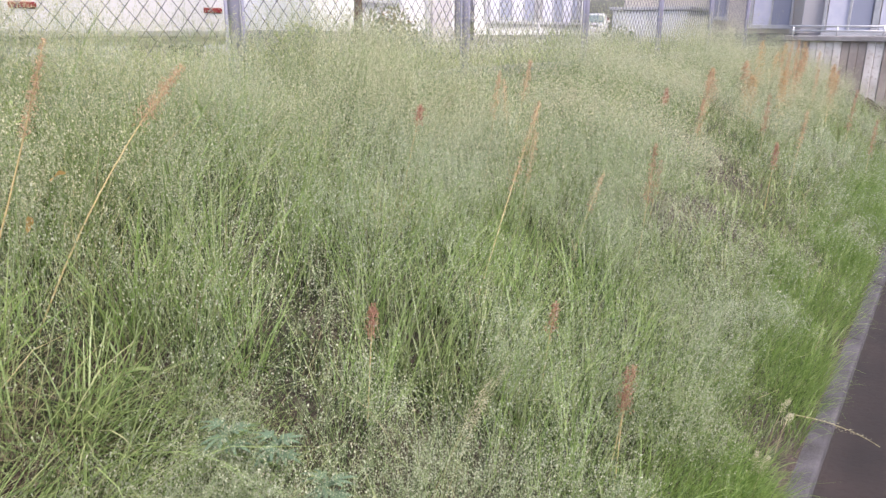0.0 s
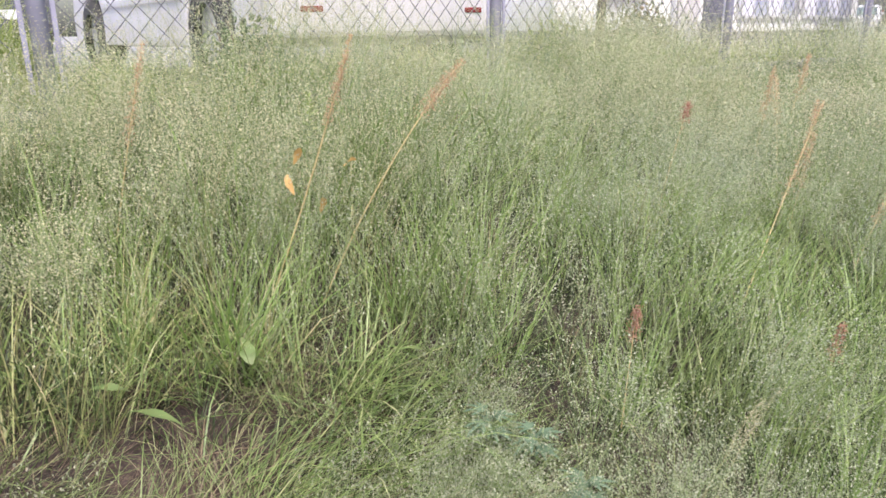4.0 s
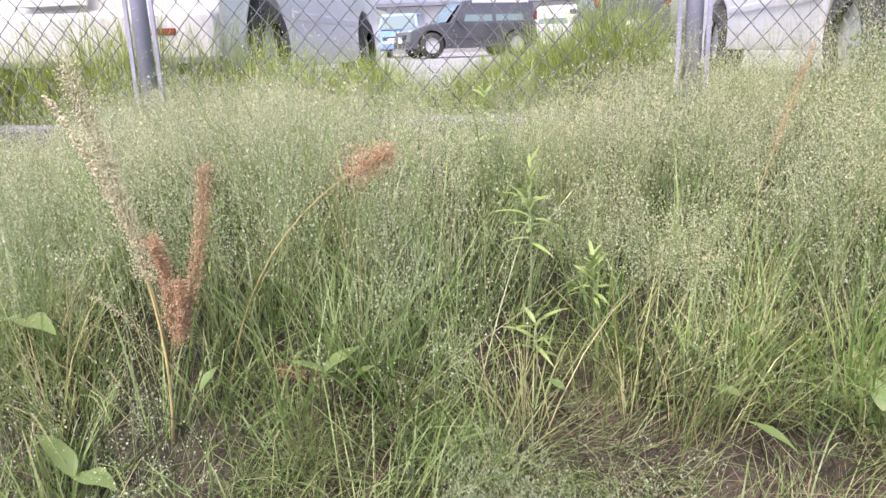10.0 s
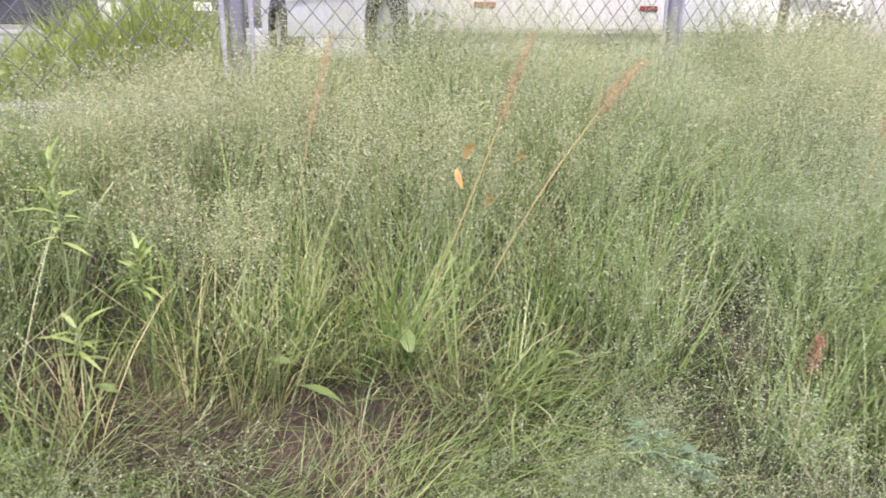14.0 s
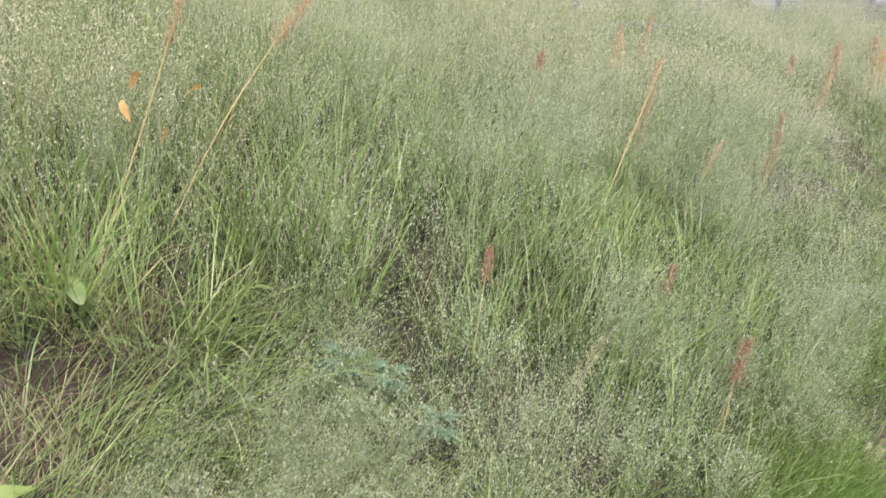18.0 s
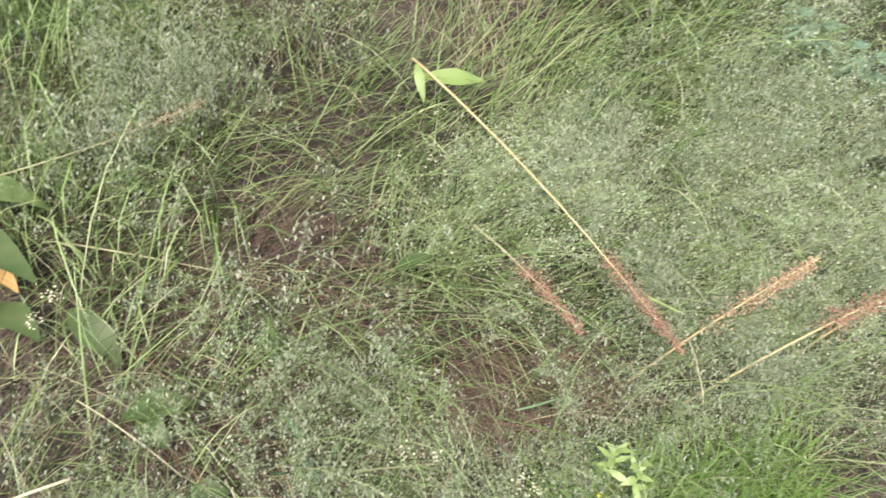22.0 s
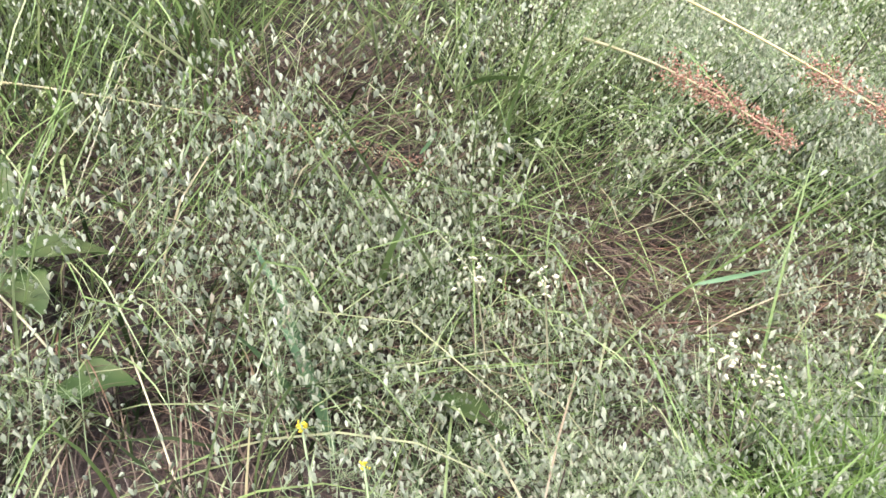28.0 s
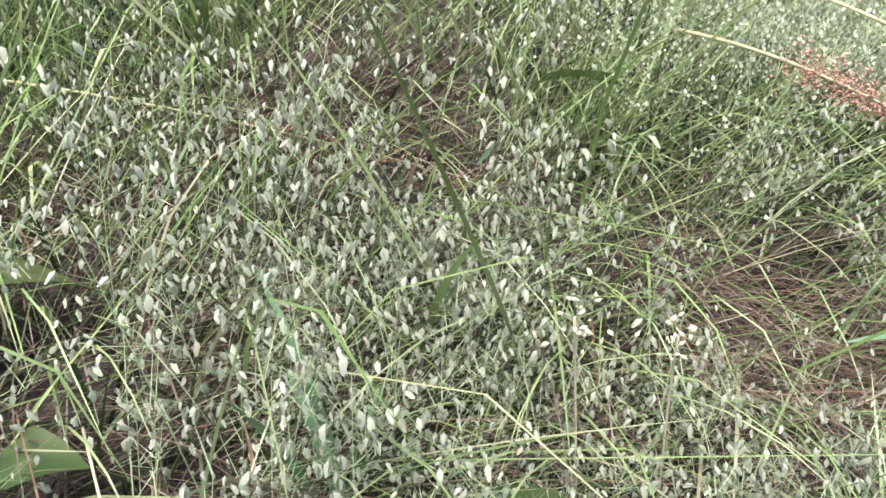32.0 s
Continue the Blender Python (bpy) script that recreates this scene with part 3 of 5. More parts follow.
        belly, end = foot + run * 0.32 + out * (wd * 0.6)[:, None], foot + run + out * (wd * rng.uniform(0.0, 0.35, m))[:, None]
        scales += [foot, belly + wide, end - run * 0.16 + blunt, end, end - run * 0.16 - blunt, belly - wide]
    ov = np.stack(scales, 1).reshape(-1, 3)
    of = ((np.arange(m * 3) * 6)[:, None, None] + np.array([[0, 1, 5], [1, 2, 4], [1, 4, 5], [2, 3, 4]])).reshape(-1, 3)
    return stems, (pv, pf), (ov, of)


def quaking(name, x, y, h, lean, lean_dir, per, size, spread, label, cheap=False, mat=None):
    (sv, sf), (pv, pf), (ov, of) = panicles(x, y, h, lean, lean_dir, per, size, spread, cheap, 0.6 if cheap else 0.5)
    root = tagged(new(name, array_mesh("stems", np.concatenate([sv, pv]), [sf, pf + len(sv)], M_STEM_NEAR if mat is M_SPIKE_NEAR else M_STEM)), label, "grass", kind="stuff")
    o = new("spikelets", array_mesh("spikelets", ov, [of], mat or M_SPIKE))
    o.parent = root
    tagged(o, "pale nodding grass spikelets", kind="stuff")
    return root


RIGHT = radians(-32)
NEAR, FAR, CLOSE, LEFT = (-2.9, 3.4, 0.42, 3.05), (3.2, WALL_X - 0.1, 0.4, 3.05), (-1.0, 1.35, 0.45, 1.7), (-5.5, -2.8, 0.45, 3.05)


def clumped(clumps, per, area, sigma, keep=None):
    """Plants in clumps: places, a height factor, a lean and its direction, shared within a clump and loosened."""
    cx, cy = scatter(clumps, *area, keep)
    n = len(cx)
    i = np.repeat(np.arange(n), per)
    m = len(i)
    ox, oy = rng.normal(0, sigma, m), rng.normal(0, sigma, m)
    x, y = cx[i] + ox, np.clip(cy[i] + oy, area[2], area[3])
    hf = (rng.uniform(0.6, 1.2, n))[i] * rng.uniform(0.75, 1.15, m)
    lo = lodged(cx, cy)
    le = (1 - lo) * rng.beta(1.4, 4.5, n) * 0.85 + lo * rng.uniform(0.55, 1.05, n)
    di = RIGHT + rng.normal(0, 1, n) * (1.5 - 0.85 * lo)
    vx = le[i] * np.cos(di[i]) + ox / sigma * 0.15 + rng.normal(0, 0.17, m)
    vy = le[i] * np.sin(di[i]) + oy / sigma * 0.15 + rng.normal(0, 0.17, m)
    return x, y, hf, np.clip(np.hypot(vx, vy), 0, 1.15), np.arctan2(vy, vx)


def blades_in_clumps(label, clumps, per, area, sigma, mat, hs, ws, seg, keep=None, bend=0.7):
    x, y, hf, le, di = clumped(clumps, per, area, sigma, keep)
    h = tall(x, y) * hf * rng.uniform(*hs, len(x)) * (1 + 0.35 * lodged(x, y))
    return tagged(new("meadow_grass", ribbons("blades", x, y, h, rng.uniform(*ws, len(x)), le, di, mat, seg, 0.0, bend)), label, "grass", kind="stuff")


def quaking_in_clumps(label, clumps, plants, area, sigma, hs, per, size, spread, keep=None, cheap=False, mat=None):
    x, y, hf, le, di = clumped(clumps, plants, area, sigma, keep)
    h = tall(x, y) * (0.4 + 0.6 * hf) * rng.uniform(*hs, len(x)) * (1 + 0.2 * lodged(x, y)) * (0.8 + 0.32 * soft(lumps(x, y, 3.0), 0.42, 0.6))
    return quaking("quaking_grass", x, y, h, le * 0.85, di, per, size, spread, label, cheap, mat)


def clear(x, y):
    """Small openings in front of the broad leaves."""
    c = 0
    for px_, py_, *_r in LEAVES:
        if py_ < 1.05:
            continue
        c = c + gap(x, y, px_ + 0.02, py_ - 0.07, 0.06, 0.085)
    c = c + 1.6 * gap(x, y, 0.92, 1.06, 0.14, 0.17) + 0.7 * gap(x, y, 1.0, 1.3, 0.16, 0.12) + 0.4 * gap(x, y, 0.66, 1.26, 0.2, 0.09) + 0.75 * gap(x, y, 0.76, 1.68, 0.15, 0.12) + 0.7 * gap(x, y, 1.0, 1.66, 0.14, 0.1) + 0.7 * gap(x, y, -0.82, 1.52, 0.14, 0.1) + 0.6 * gap(x, y, -0.55, 1.56, 0.12, 0.1)
    return np.clip(1 - c, 0.04, 1)


def greens(x, y):
    """Where plain green grass stands or lies and few spikelets hang."""
    g = 0
    for cx, cy, rx, ry in ((-0.42, 1.33, 0.15, 0.1), (0.66, 1.2, 0.2, 0.09), (0.15, 1.2, 0.1, 0.05), (-0.27, 1.19, 0.1, 0.06), (0.05, 1.08, 0.12, 0.03), (-0.35, 0.84, 0.08, 0.05), (0.28, 1.26, 0.14, 0.08), (0.52, 1.38, 0.22, 0.09), (-0.04, 1.3, 0.14, 0.06), (0.85, 1.5, 0.15, 0.12), (-0.62, 1.5, 0.2, 0.12), (-0.2, 1.2, 0.08, 0.05), (0.35, 1.7, 0.2, 0.07)):
        g = g + gap(x, y, cx, cy, rx, ry)
    return np.clip(g, 0, 1)


def leafy(x, y):
    """Fewer spikelets over the dock leaves."""
    return 1 - 0.9 * np.clip(gap(x, y, -0.42, 1.06, 0.17, 0.13) + 0.75 * gap(x, y, -0.21, 0.87, 0.09, 0.08) + 0.6 * gap(x, y, -0.12, 0.8, 0.06, 0.05) + gap(x, y, 0.02, 1.0, 0.15, 0.05) + gap(x, y, -0.03, 1.13, 0.06, 0.05) + 1.1 * gap(x, y, 0.22, 0.885, 0.14, 0.075) + 0.5 * gap(x, y, -0.28, 1.0, 0.1, 0.06), 0, 1)


def lane(x, y):
    """Few plants stand over the fallen stalk."""
    t = np.clip(((x - 0.24) * 0.24 + (y - 1.29) * -0.51) / (0.24 ** 2 + 0.51 ** 2), 0, 1)
    d = np.hypot(x - 0.24 - 0.24 * t, y - 1.29 + 0.51 * t)
    return 1 - 0.85 * np.exp(-(d / 0.055) ** 2)


cloud = lambda x, y: soft(lumps(x, y, 3.0), 0.43, 0.54)
far_cloud = lambda x, y: 0.08 + 0.92 * soft(lumps(x, y, 2.2, 3.0), 0.4, 0.54)
thin = lambda x, y: (1 - 0.97 * bare(x, y)) * (0.35 + 0.65 * soft(lumps(x, y, 3.6, 5.0), 0.35, 0.6)) * clear(x, y) * lane(x, y)
under = lambda x, y: (1 - 0.95 * bare(x, y)) * clear(x, y) ** 0.5
qkeep = lambda x, y: np.where(x > 0.8, soft(y, 0.5, 0.85), 1) * (1 - 0.85 * bare(x, y)) * (0.08 + 0.92 * cloud(x, y)) * clear(x, y) * lane(x, y)
low_near = lambda x, y: 1 - 0.9 * np.clip((1.52 - y) / 0.2, 0, 1) * np.clip((0.85 - x) / 0.25, 0, 1) * np.clip((x + 0.75) / 0.2, 0, 1)
qlow = lambda x, y: qkeep(x, y) * low_near(x, y) * (1 - 0.8 * greens(x, y)) * leafy(x, y) * np.where((x < 0.9) & (y > 1.25) & (y < 1.75), 0.6, 1)
def bunches(x, y):
    """Where the low quaking grass stands thick beside the kerb."""
    g = 0.05
    for cx, cy, rx, ry, a in ((0.62, 1.22, 0.25, 0.14, 0.4), (-0.2, 1.34, 0.13, 0.08, 1.0), (-0.24, 1.21, 0.1, 0.05, 0.45), (0.45, 1.03, 0.2, 0.08, 1.0), (0.68, 0.97, 0.2, 0.13, 1.0), (-0.14, 0.92, 0.06, 0.04, 0.4), (0.18, 0.79, 0.24, 0.06, 1.0), (0.48, 0.8, 0.18, 0.08, 0.9),
                              (-0.45, 0.96, 0.14, 0.05, 0.45), (-0.5, 0.78, 0.2, 0.08, 0.45), (0.82, 1.05, 0.2, 0.18, 0.45), (0.0, 0.93, 0.08, 0.05, 1.3), (0.27, 1.06, 0.1, 0.05, 0.6), (0.08, 1.14, 0.06, 0.04, 0.5), (0.48, 1.17, 0.18, 0.07, 0.7), (-0.62, 1.2, 0.12, 0.12, 0.7), (0.12, 0.66, 0.5, 0.05, 0.7)):
        g = g + a * gap(x, y, cx, cy, rx, ry)
    return np.clip(g, 0, 1)


clow = lambda x, y: bunches(x, y) * np.clip(0.06 + 0.94 * soft(lumps(x, y, 10.0, 1.0), 0.46, 0.56) + 0.7 * gap(x, y, 0.4, 0.76, 0.13, 0.07) + 0.9 * gap(x, y, 0.23, 0.765, 0.13, 0.04), 0, 1) * leafy(x, y) * (0.3 + 0.7 * lane(x, y))
patch = lambda x, y, k, o: soft(lumps(x, y, k, o), 0.44, 0.58)
low_right = lambda x, y: 1 - 0.6 * soft(x, 0.75, 0.95) * soft(-y, -1.9, -1.6)
gaps = lambda x, y: (0.06 + 0.94 * patch(x, y, 5.5, 2.0)) * np.where(y > 1.6, 0.65, 1)
blades_in_clumps("green meadow grass clumps standing on the bank", 1250, 40, NEAR, 0.032, M_BLADE, (0.35, 0.95), (0.0018, 0.005), 4, lambda x, y: thin(x, y) * low_near(x, y) * gaps(x, y))
blades_in_clumps("tangled low grass lying over on the bank", 330, 20, CLOSE, 0.04, M_BLADE, (0.4, 1.1), (0.0012, 0.0034), 5, thin, 0.9)
blades_in_clumps("light green grass lodged by wind and rain", 300, 14, (-0.9, 1.15, 1.0, 1.85), 0.035, M_LIGHTBLADE, (0.4, 0.9), (0.0014, 0.0042), 5, lambda x, y: greens(x, y) * clear(x, y), 1.1)
blades_in_clumps("upright yellow-green grass clumps among the darker grass", 2100, 26, NEAR, 0.024, M_LIGHTBLADE, (0.45, 0.95), (0.0018, 0.0054), 4, lambda x, y: thin(x, y) * low_near(x, y) * (0.12 + 0.88 * patch(x, y, 5.0, 9.0)) * low_right(x, y), 0.5)
blades_in_clumps("yellowing straw-tipped grass standing on the bank", 420, 20, (-2.6, 2.2, 1.6, 2.9), 0.02, M_STRAWBLADE, (0.5, 1.0), (0.0015, 0.004), 4, lambda x, y: patch(x, y, 4.0, 17.0), 0.6)
blades_in_clumps("tall fresh green blades in upright clumps", 240, 13, (-1.5, 2.2, 1.62, 2.5), 0.02, M_FRESHBLADE, (0.65, 1.05), (0.0028, 0.006), 4, lambda x, y: (0.1 + 0.9 * patch(x, y, 6.5, 21.0)) * clear(x, y) * (1 - 0.95 * bare(x, y)) * (1 - 0.9 * gap(x, y, 0.25, 1.6, 0.4, 0.16)), 0.4)
blades_in_clumps("fresh green blades among the quaking grass above the kerb", 260, 13, (0.95, 3.0, 0.75, 1.75), 0.022, M_FRESHBLADE, (0.55, 0.9), (0.0024, 0.005), 4, lambda x, y: (0.05 + 0.95 * patch(x, y, 5.5, 27.0)) * clear(x, y), 0.4)
# Low filler blades whose dark colour carries the shade between clumps.
blades_in_clumps("short undergrowth of fine grass on the bank", 3600, 16, NEAR, 0.05, M_UNDER_SHADED, (0.2, 0.6), (0.002, 0.0045), 2, under)
blades_in_clumps("green meadow grass on the farther bank", 620, 40, FAR, 0.08, M_BLADE, (0.3, 0.8), (0.003, 0.007), 3)
blades_in_clumps("meadow grass at the near end of the bank", 320, 34, LEFT, 0.06, M_BLADE, (0.35, 0.95), (0.003, 0.006), 3)


def sweep(label, n, area, mat, hs, ws, way, spread, keep, lean=(0.5, 0.85), bend=1.0):
    """Blades that lie over together, in strands that share a way."""
    x, y = scatter(n, *area, keep)
    d = radians(way) + (lumps(x, y, 4.0, 6.0) - 0.5) * spread + rng.normal(0, 0.3, len(x))
    return tagged(new("lying_grass", ribbons("lying", x, y, rng.uniform(*hs, len(x)), rng.uniform(*ws, len(x)), rng.uniform(*lean, len(x)), d, mat, 6, 0.004, bend)), label, "grass", kind="stuff")


right_side = lambda x, y: soft(x + 0.4 * (y - 1.0), 0.1, 0.35) * (1 - 0.8 * gap(x, y, 0.2, 0.93, 0.12, 0.06)) * (0.4 + 0.6 * lane(x, y))
sweep("green grass blades combed over in one direction", 1500, (0.1, 1.0, 0.85, 1.36), M_BLADE, (0.1, 0.26), (0.0012, 0.0032), 8, 2.2, right_side)
sweep("light green grass blades combed over in one direction", 350, (0.1, 1.0, 0.85, 1.36), M_LIGHTBLADE, (0.1, 0.26), (0.0012, 0.0032), 5, 2.2, right_side)
sweep("fine green blades fallen between the dock leaves", 2600, (-0.6, 0.25, 0.85, 1.45), M_BLADE, (0.08, 0.22), (0.0009, 0.0024), -60, 6.0, lambda x, y: 0.5 * (1 - gap(x, y, -0.05, 1.13, 0.05, 0.06)))
tangle = lambda x, y: (0.15 + 0.85 * patch(x, y, 7.0, 4.0)) * np.clip(1 - 0.9 * gap(x, y, 0.4, 1.56, 0.22, 0.07) - 0.9 * gap(x, y, 0.08, 1.6, 0.1, 0.06), 0.05, 1)
sweep("tangled half-green blades lying on the bare patch", 1100, (-0.55, 1.1, 1.38, 1.85), M_DRYBLADE, (0.07, 0.22), (0.0009, 0.0024), -40, 6.0, tangle, (0.75, 1.1), 0.7)
sweep("brown dead blades matted on the bare patch", 6500, (-0.55, 1.1, 1.38, 1.85), M_THATCH_SHADED, (0.06, 0.2), (0.0009, 0.0024), -40, 6.0, tangle, (0.75, 1.1), 0.7)
sweep("brown dead blades matted in a hollow", 2600, (0.0, 0.42, 0.84, 1.05), M_DEAD_SHADED, (0.07, 0.16), (0.0008, 0.002), -20, 6.0, lambda x, y: gap(x, y, 0.22, 0.91, 0.15, 0.08), (0.7, 1.05), 0.9)
sweep("brown dead blades between the dock leaves", 2400, (-0.5, 0.05, 0.85, 1.2), M_DEAD_SHADED, (0.06, 0.16), (0.0008, 0.002), -50, 6.0, lambda x, y: 0.25 + 0.75 * patch(x, y, 6.0, 3.0), (0.7, 1.05), 0.9)
sweep("pale straw bits and dry blades strewn on the bare patch", 520, (-0.45, 0.95, 1.36, 1.8), M_DRYBLADE, (0.04, 0.14), (0.001, 0.0026), -40, 6.0, lambda x, y: 0.1 + 0.9 * patch(x, y, 12.0, 31.0), (0.6, 1.1), 0.5)
sweep("fine green blades lying on the bare patch", 2600, (-0.6, 1.2, 1.38, 1.9), M_BLADE, (0.08, 0.22), (0.001, 0.0028), -40, 6.0, tangle, (0.55, 1.0), 0.9)
sweep("low bright tufts of very fine grass", 5200, (-0.75, 0.3, 1.42, 1.66), M_LIGHTBLADE, (0.07, 0.15), (0.0009, 0.002), -80, 6.0, lambda x, y: np.clip(gap(x, y, -0.48, 1.53, 0.1, 0.05) + gap(x, y, -0.19, 1.58, 0.09, 0.05) + gap(x, y, 0.0, 1.5, 0.12, 0.04), 0, 1), (0.2, 0.8), 0.9)
quaking_in_clumps("pale green quaking grass with nodding spikelets on the bank", 470, 12, (-2.9, 3.4, 0.42, 1.8), 0.042, (0.75, 1.15), 32, 0.0037, 0.05, qlow, True)
quaking_in_clumps("dense quaking grass with pale spikelets above the kerb", 250, 14, (0.85, 3.5, 0.5, 1.9), 0.05, (0.85, 1.2), 32, 0.0038, 0.06, qkeep, True)
high_cloud = lambda x, y: (0.04 + 0.96 * patch(x, y, 6.0, 7.0)) * (0.55 + 0.45 * soft(y + 0.35 * x, 1.9, 2.5)) * (1 - 0.85 * bare(x, y)) * clear(x, y) * np.where((x < 0.3) & (y > 2.3), 0.8, 1)
quaking_in_clumps("fine haze of quaking grass high on the bank", 1250, 11, (-2.9, 3.4, 1.65, 3.0), 0.034, (0.75, 1.2), 31, 0.0038, 0.052, high_cloud, True)
blades_in_clumps("bleached straw leaning among the grass", 90, 12, (-2.0, 3.3, 1.2, 2.9), 0.03, M_DRYBLADE, (0.6, 1.1), (0.0012, 0.003), 4, None, 0.4)
quaking_in_clumps("ripe straw-pale quaking grass among the green", 900, 11, (-1.9, 3.4, 1.9, 3.0), 0.04, (0.85, 1.25), 30, 0.0039, 0.055, lambda x, y: 0.4 + 0.6 * patch(x, y, 2.2, 14.0), True, M_SPIKE_DRY)
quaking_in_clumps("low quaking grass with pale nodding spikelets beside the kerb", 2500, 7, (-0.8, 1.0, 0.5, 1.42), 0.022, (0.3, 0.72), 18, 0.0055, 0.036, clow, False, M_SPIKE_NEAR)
quaking_in_clumps("very fine quaking grass over the lodged blades", 260, 9, (0.2, 0.85, 0.85, 1.25), 0.03, (0.45, 0.85), 30, 0.0034, 0.045, lambda x, y: 0.8 * right_side(x, y) * patch(x, y, 8.0, 23.0) * clear(x, y) * (1 - 0.7 * greens(x, y)), True)
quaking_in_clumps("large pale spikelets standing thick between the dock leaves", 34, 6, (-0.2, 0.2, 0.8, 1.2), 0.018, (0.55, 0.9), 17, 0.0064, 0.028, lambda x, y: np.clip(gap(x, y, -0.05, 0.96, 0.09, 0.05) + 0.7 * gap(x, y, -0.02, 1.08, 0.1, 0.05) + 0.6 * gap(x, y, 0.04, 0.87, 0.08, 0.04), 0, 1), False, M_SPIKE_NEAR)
# thick pale plumes that overhang the kerb
PLUMES = np.array([(2.14, 0.6), (1.95, 0.78), (1.6, 0.7), (2.5, 0.66), (1.38, 0.82), (1.75, 1.0), (2.95, 0.72), (3.3, 0.6), (1.2, 0.95)])
i = np.repeat(np.arange(len(PLUMES)), 55)
x, y = PLUMES[i, 0] + rng.normal(0, 0.075, len(i)), np.clip(PLUMES[i, 1] + rng.normal(0, 0.06, len(i)), 0.45, 1.3)
quaking("quaking_grass", x, y, rng.uniform(0.17, 0.27, len(i)), rng.uniform(0.0, 0.4, len(i)), rng.normal(-0.8, 1.0, len(i)), 34, 0.0042, 0.05, "thick pale plumes of quaking grass overhanging the kerb", True)
# a few taller panicles that stand clear of the rest
x = np.array([-0.07, -0.05, -0.04, -0.02, 0.0, -0.03, 0.03, -0.09, -0.12, 0.02])
y = np.array([0.82, 0.84, 0.8, 0.86, 0.84, 0.88, 0.86, 0.86, 0.84, 0.8])
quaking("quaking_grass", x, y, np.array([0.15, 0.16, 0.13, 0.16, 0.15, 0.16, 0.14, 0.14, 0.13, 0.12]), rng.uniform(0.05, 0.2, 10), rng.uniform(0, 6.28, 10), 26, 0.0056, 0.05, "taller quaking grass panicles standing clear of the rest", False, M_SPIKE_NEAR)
quaking_in_clumps("hazy pale quaking grass on the farther bank", 520, 12, FAR, 0.1, (0.85, 1.2), 26, 0.006, 0.075, far_cloud, True)
quaking_in_clumps("ripe straw-pale quaking grass on the farther bank", 620, 12, (2.4, WALL_X - 0.1, 1.2, 3.05), 0.1, (0.95, 1.3), 26, 0.0062, 0.08, lambda x, y: 0.25 + 0.75 * far_cloud(x + 5, y), True, M_SPIKE_DRY)
quaking_in_clumps("pale quaking grass at the near end of the bank", 110, 12, LEFT, 0.06, (0.85, 1.2), 24, 0.0054, 0.06, None, True)

# dry thatch lying on the soil
x, y = scatter(30000, -2.6, 3.2, 0.4, 3.0, lambda x, y: 0.2 + np.where(y > 1.3, 0.5, 0.8) * np.clip(bare(x, y) * 1.6, 0, 1))
tagged(new("dry_thatch", ribbons("thatch", x, y, rng.uniform(0.06, 0.2, len(x)), rng.uniform(0.001, 0.0026, len(x)), rng.uniform(1.0, 1.2, len(x)), rng.uniform(0, 6.28, len(x)), M_THATCH_SHADED, 3, 0.008, 0.3)), "brown matted dry grass litter on the soil", "dead grass", kind="stuff")
x, y = scatter(16000, -0.8, 0.9, 0.5, 1.35, lambda x, y: 0.6 + 0.4 * bare(x, y))
tagged(new("dry_thatch", ribbons("thatch_near", x, y, rng.uniform(0.05, 0.16, len(x)), rng.uniform(0.0008, 0.002, len(x)), rng.uniform(0.7, 1.2, len(x)), rng.uniform(0, 6.28, len(x)), M_THATCH_SHADED, 4, 0.01, 0.6)), "fine brown dead grass under the spikelets", "dead grass", kind="stuff")
x, y = scatter(1200, -0.6, 1.2, 0.62, 1.75, lambda x, y: np.clip(lodged(x, y) + 0.3 * bare(x, y), 0, 1))
tagged(new("straw_grass", ribbons("straw", x, y, rng.uniform(0.12, 0.3, len(x)), rng.uniform(0.0012, 0.0032, len(x)), rng.uniform(0.75, 1.1, len(x)), RIGHT + rng.normal(0, 1.0, len(x)), M_DRYBLADE, 5, 0.012, 0.8)), "bleached and half-green grass blades lying over", "dry grass", kind="stuff")

# fresh bright tufts along the kerb
x, y = scatter(30000, 0.95, 8.5, 0.37, 0.8, lambda x, y: np.clip(patchy(x, y, 2.5, 2.0) * 1.5 - 0.1, 0, 1) * np.clip((0.9 - y) / 0.25, 0, 1))
tagged(new("fresh_grass", ribbons("fresh", x, y, rng.uniform(0.1, 0.26, len(x)), rng.uniform(0.0015, 0.003, len(x)), rng.beta(2, 4, len(x)), radians(-100) + rng.normal(0, 1.2, len(x)), M_BRIGHT, 3)), "bright green fine grass tufts along the kerb", "grass", kind="stuff")
x, y = scatter(3200, 1.15, 2.3, 0.37, 0.55, lambda x, y: 0.3 + 0.7 * soft(lumps(x, y, 5.0, 2.0), 0.35, 0.55))
tagged(new("fresh_grass", ribbons("fresh_thick", x, y, rng.uniform(0.1, 0.24, len(x)), rng.uniform(0.0016, 0.0034, len(x)), rng.beta(2, 4, len(x)), radians(-60) + rng.normal(0, 1.0, len(x)), M_BRIGHT, 4)), "thick bright green grass hanging towards the kerb", "grass", kind="stuff")
x, y = scatter(4200, 0.2, 0.64, 0.5, 0.74)
tagged(new("fresh_grass", ribbons("fresh_near", x, y, rng.uniform(0.08, 0.18, len(x)), rng.uniform(0.0015, 0.003, len(x)), rng.beta(2, 3, len(x)), rng.uniform(0, 6.28, len(x)), M_BRIGHT, 3)), "bright green fine grass tuft beside the kerb", "grass", kind="stuff")

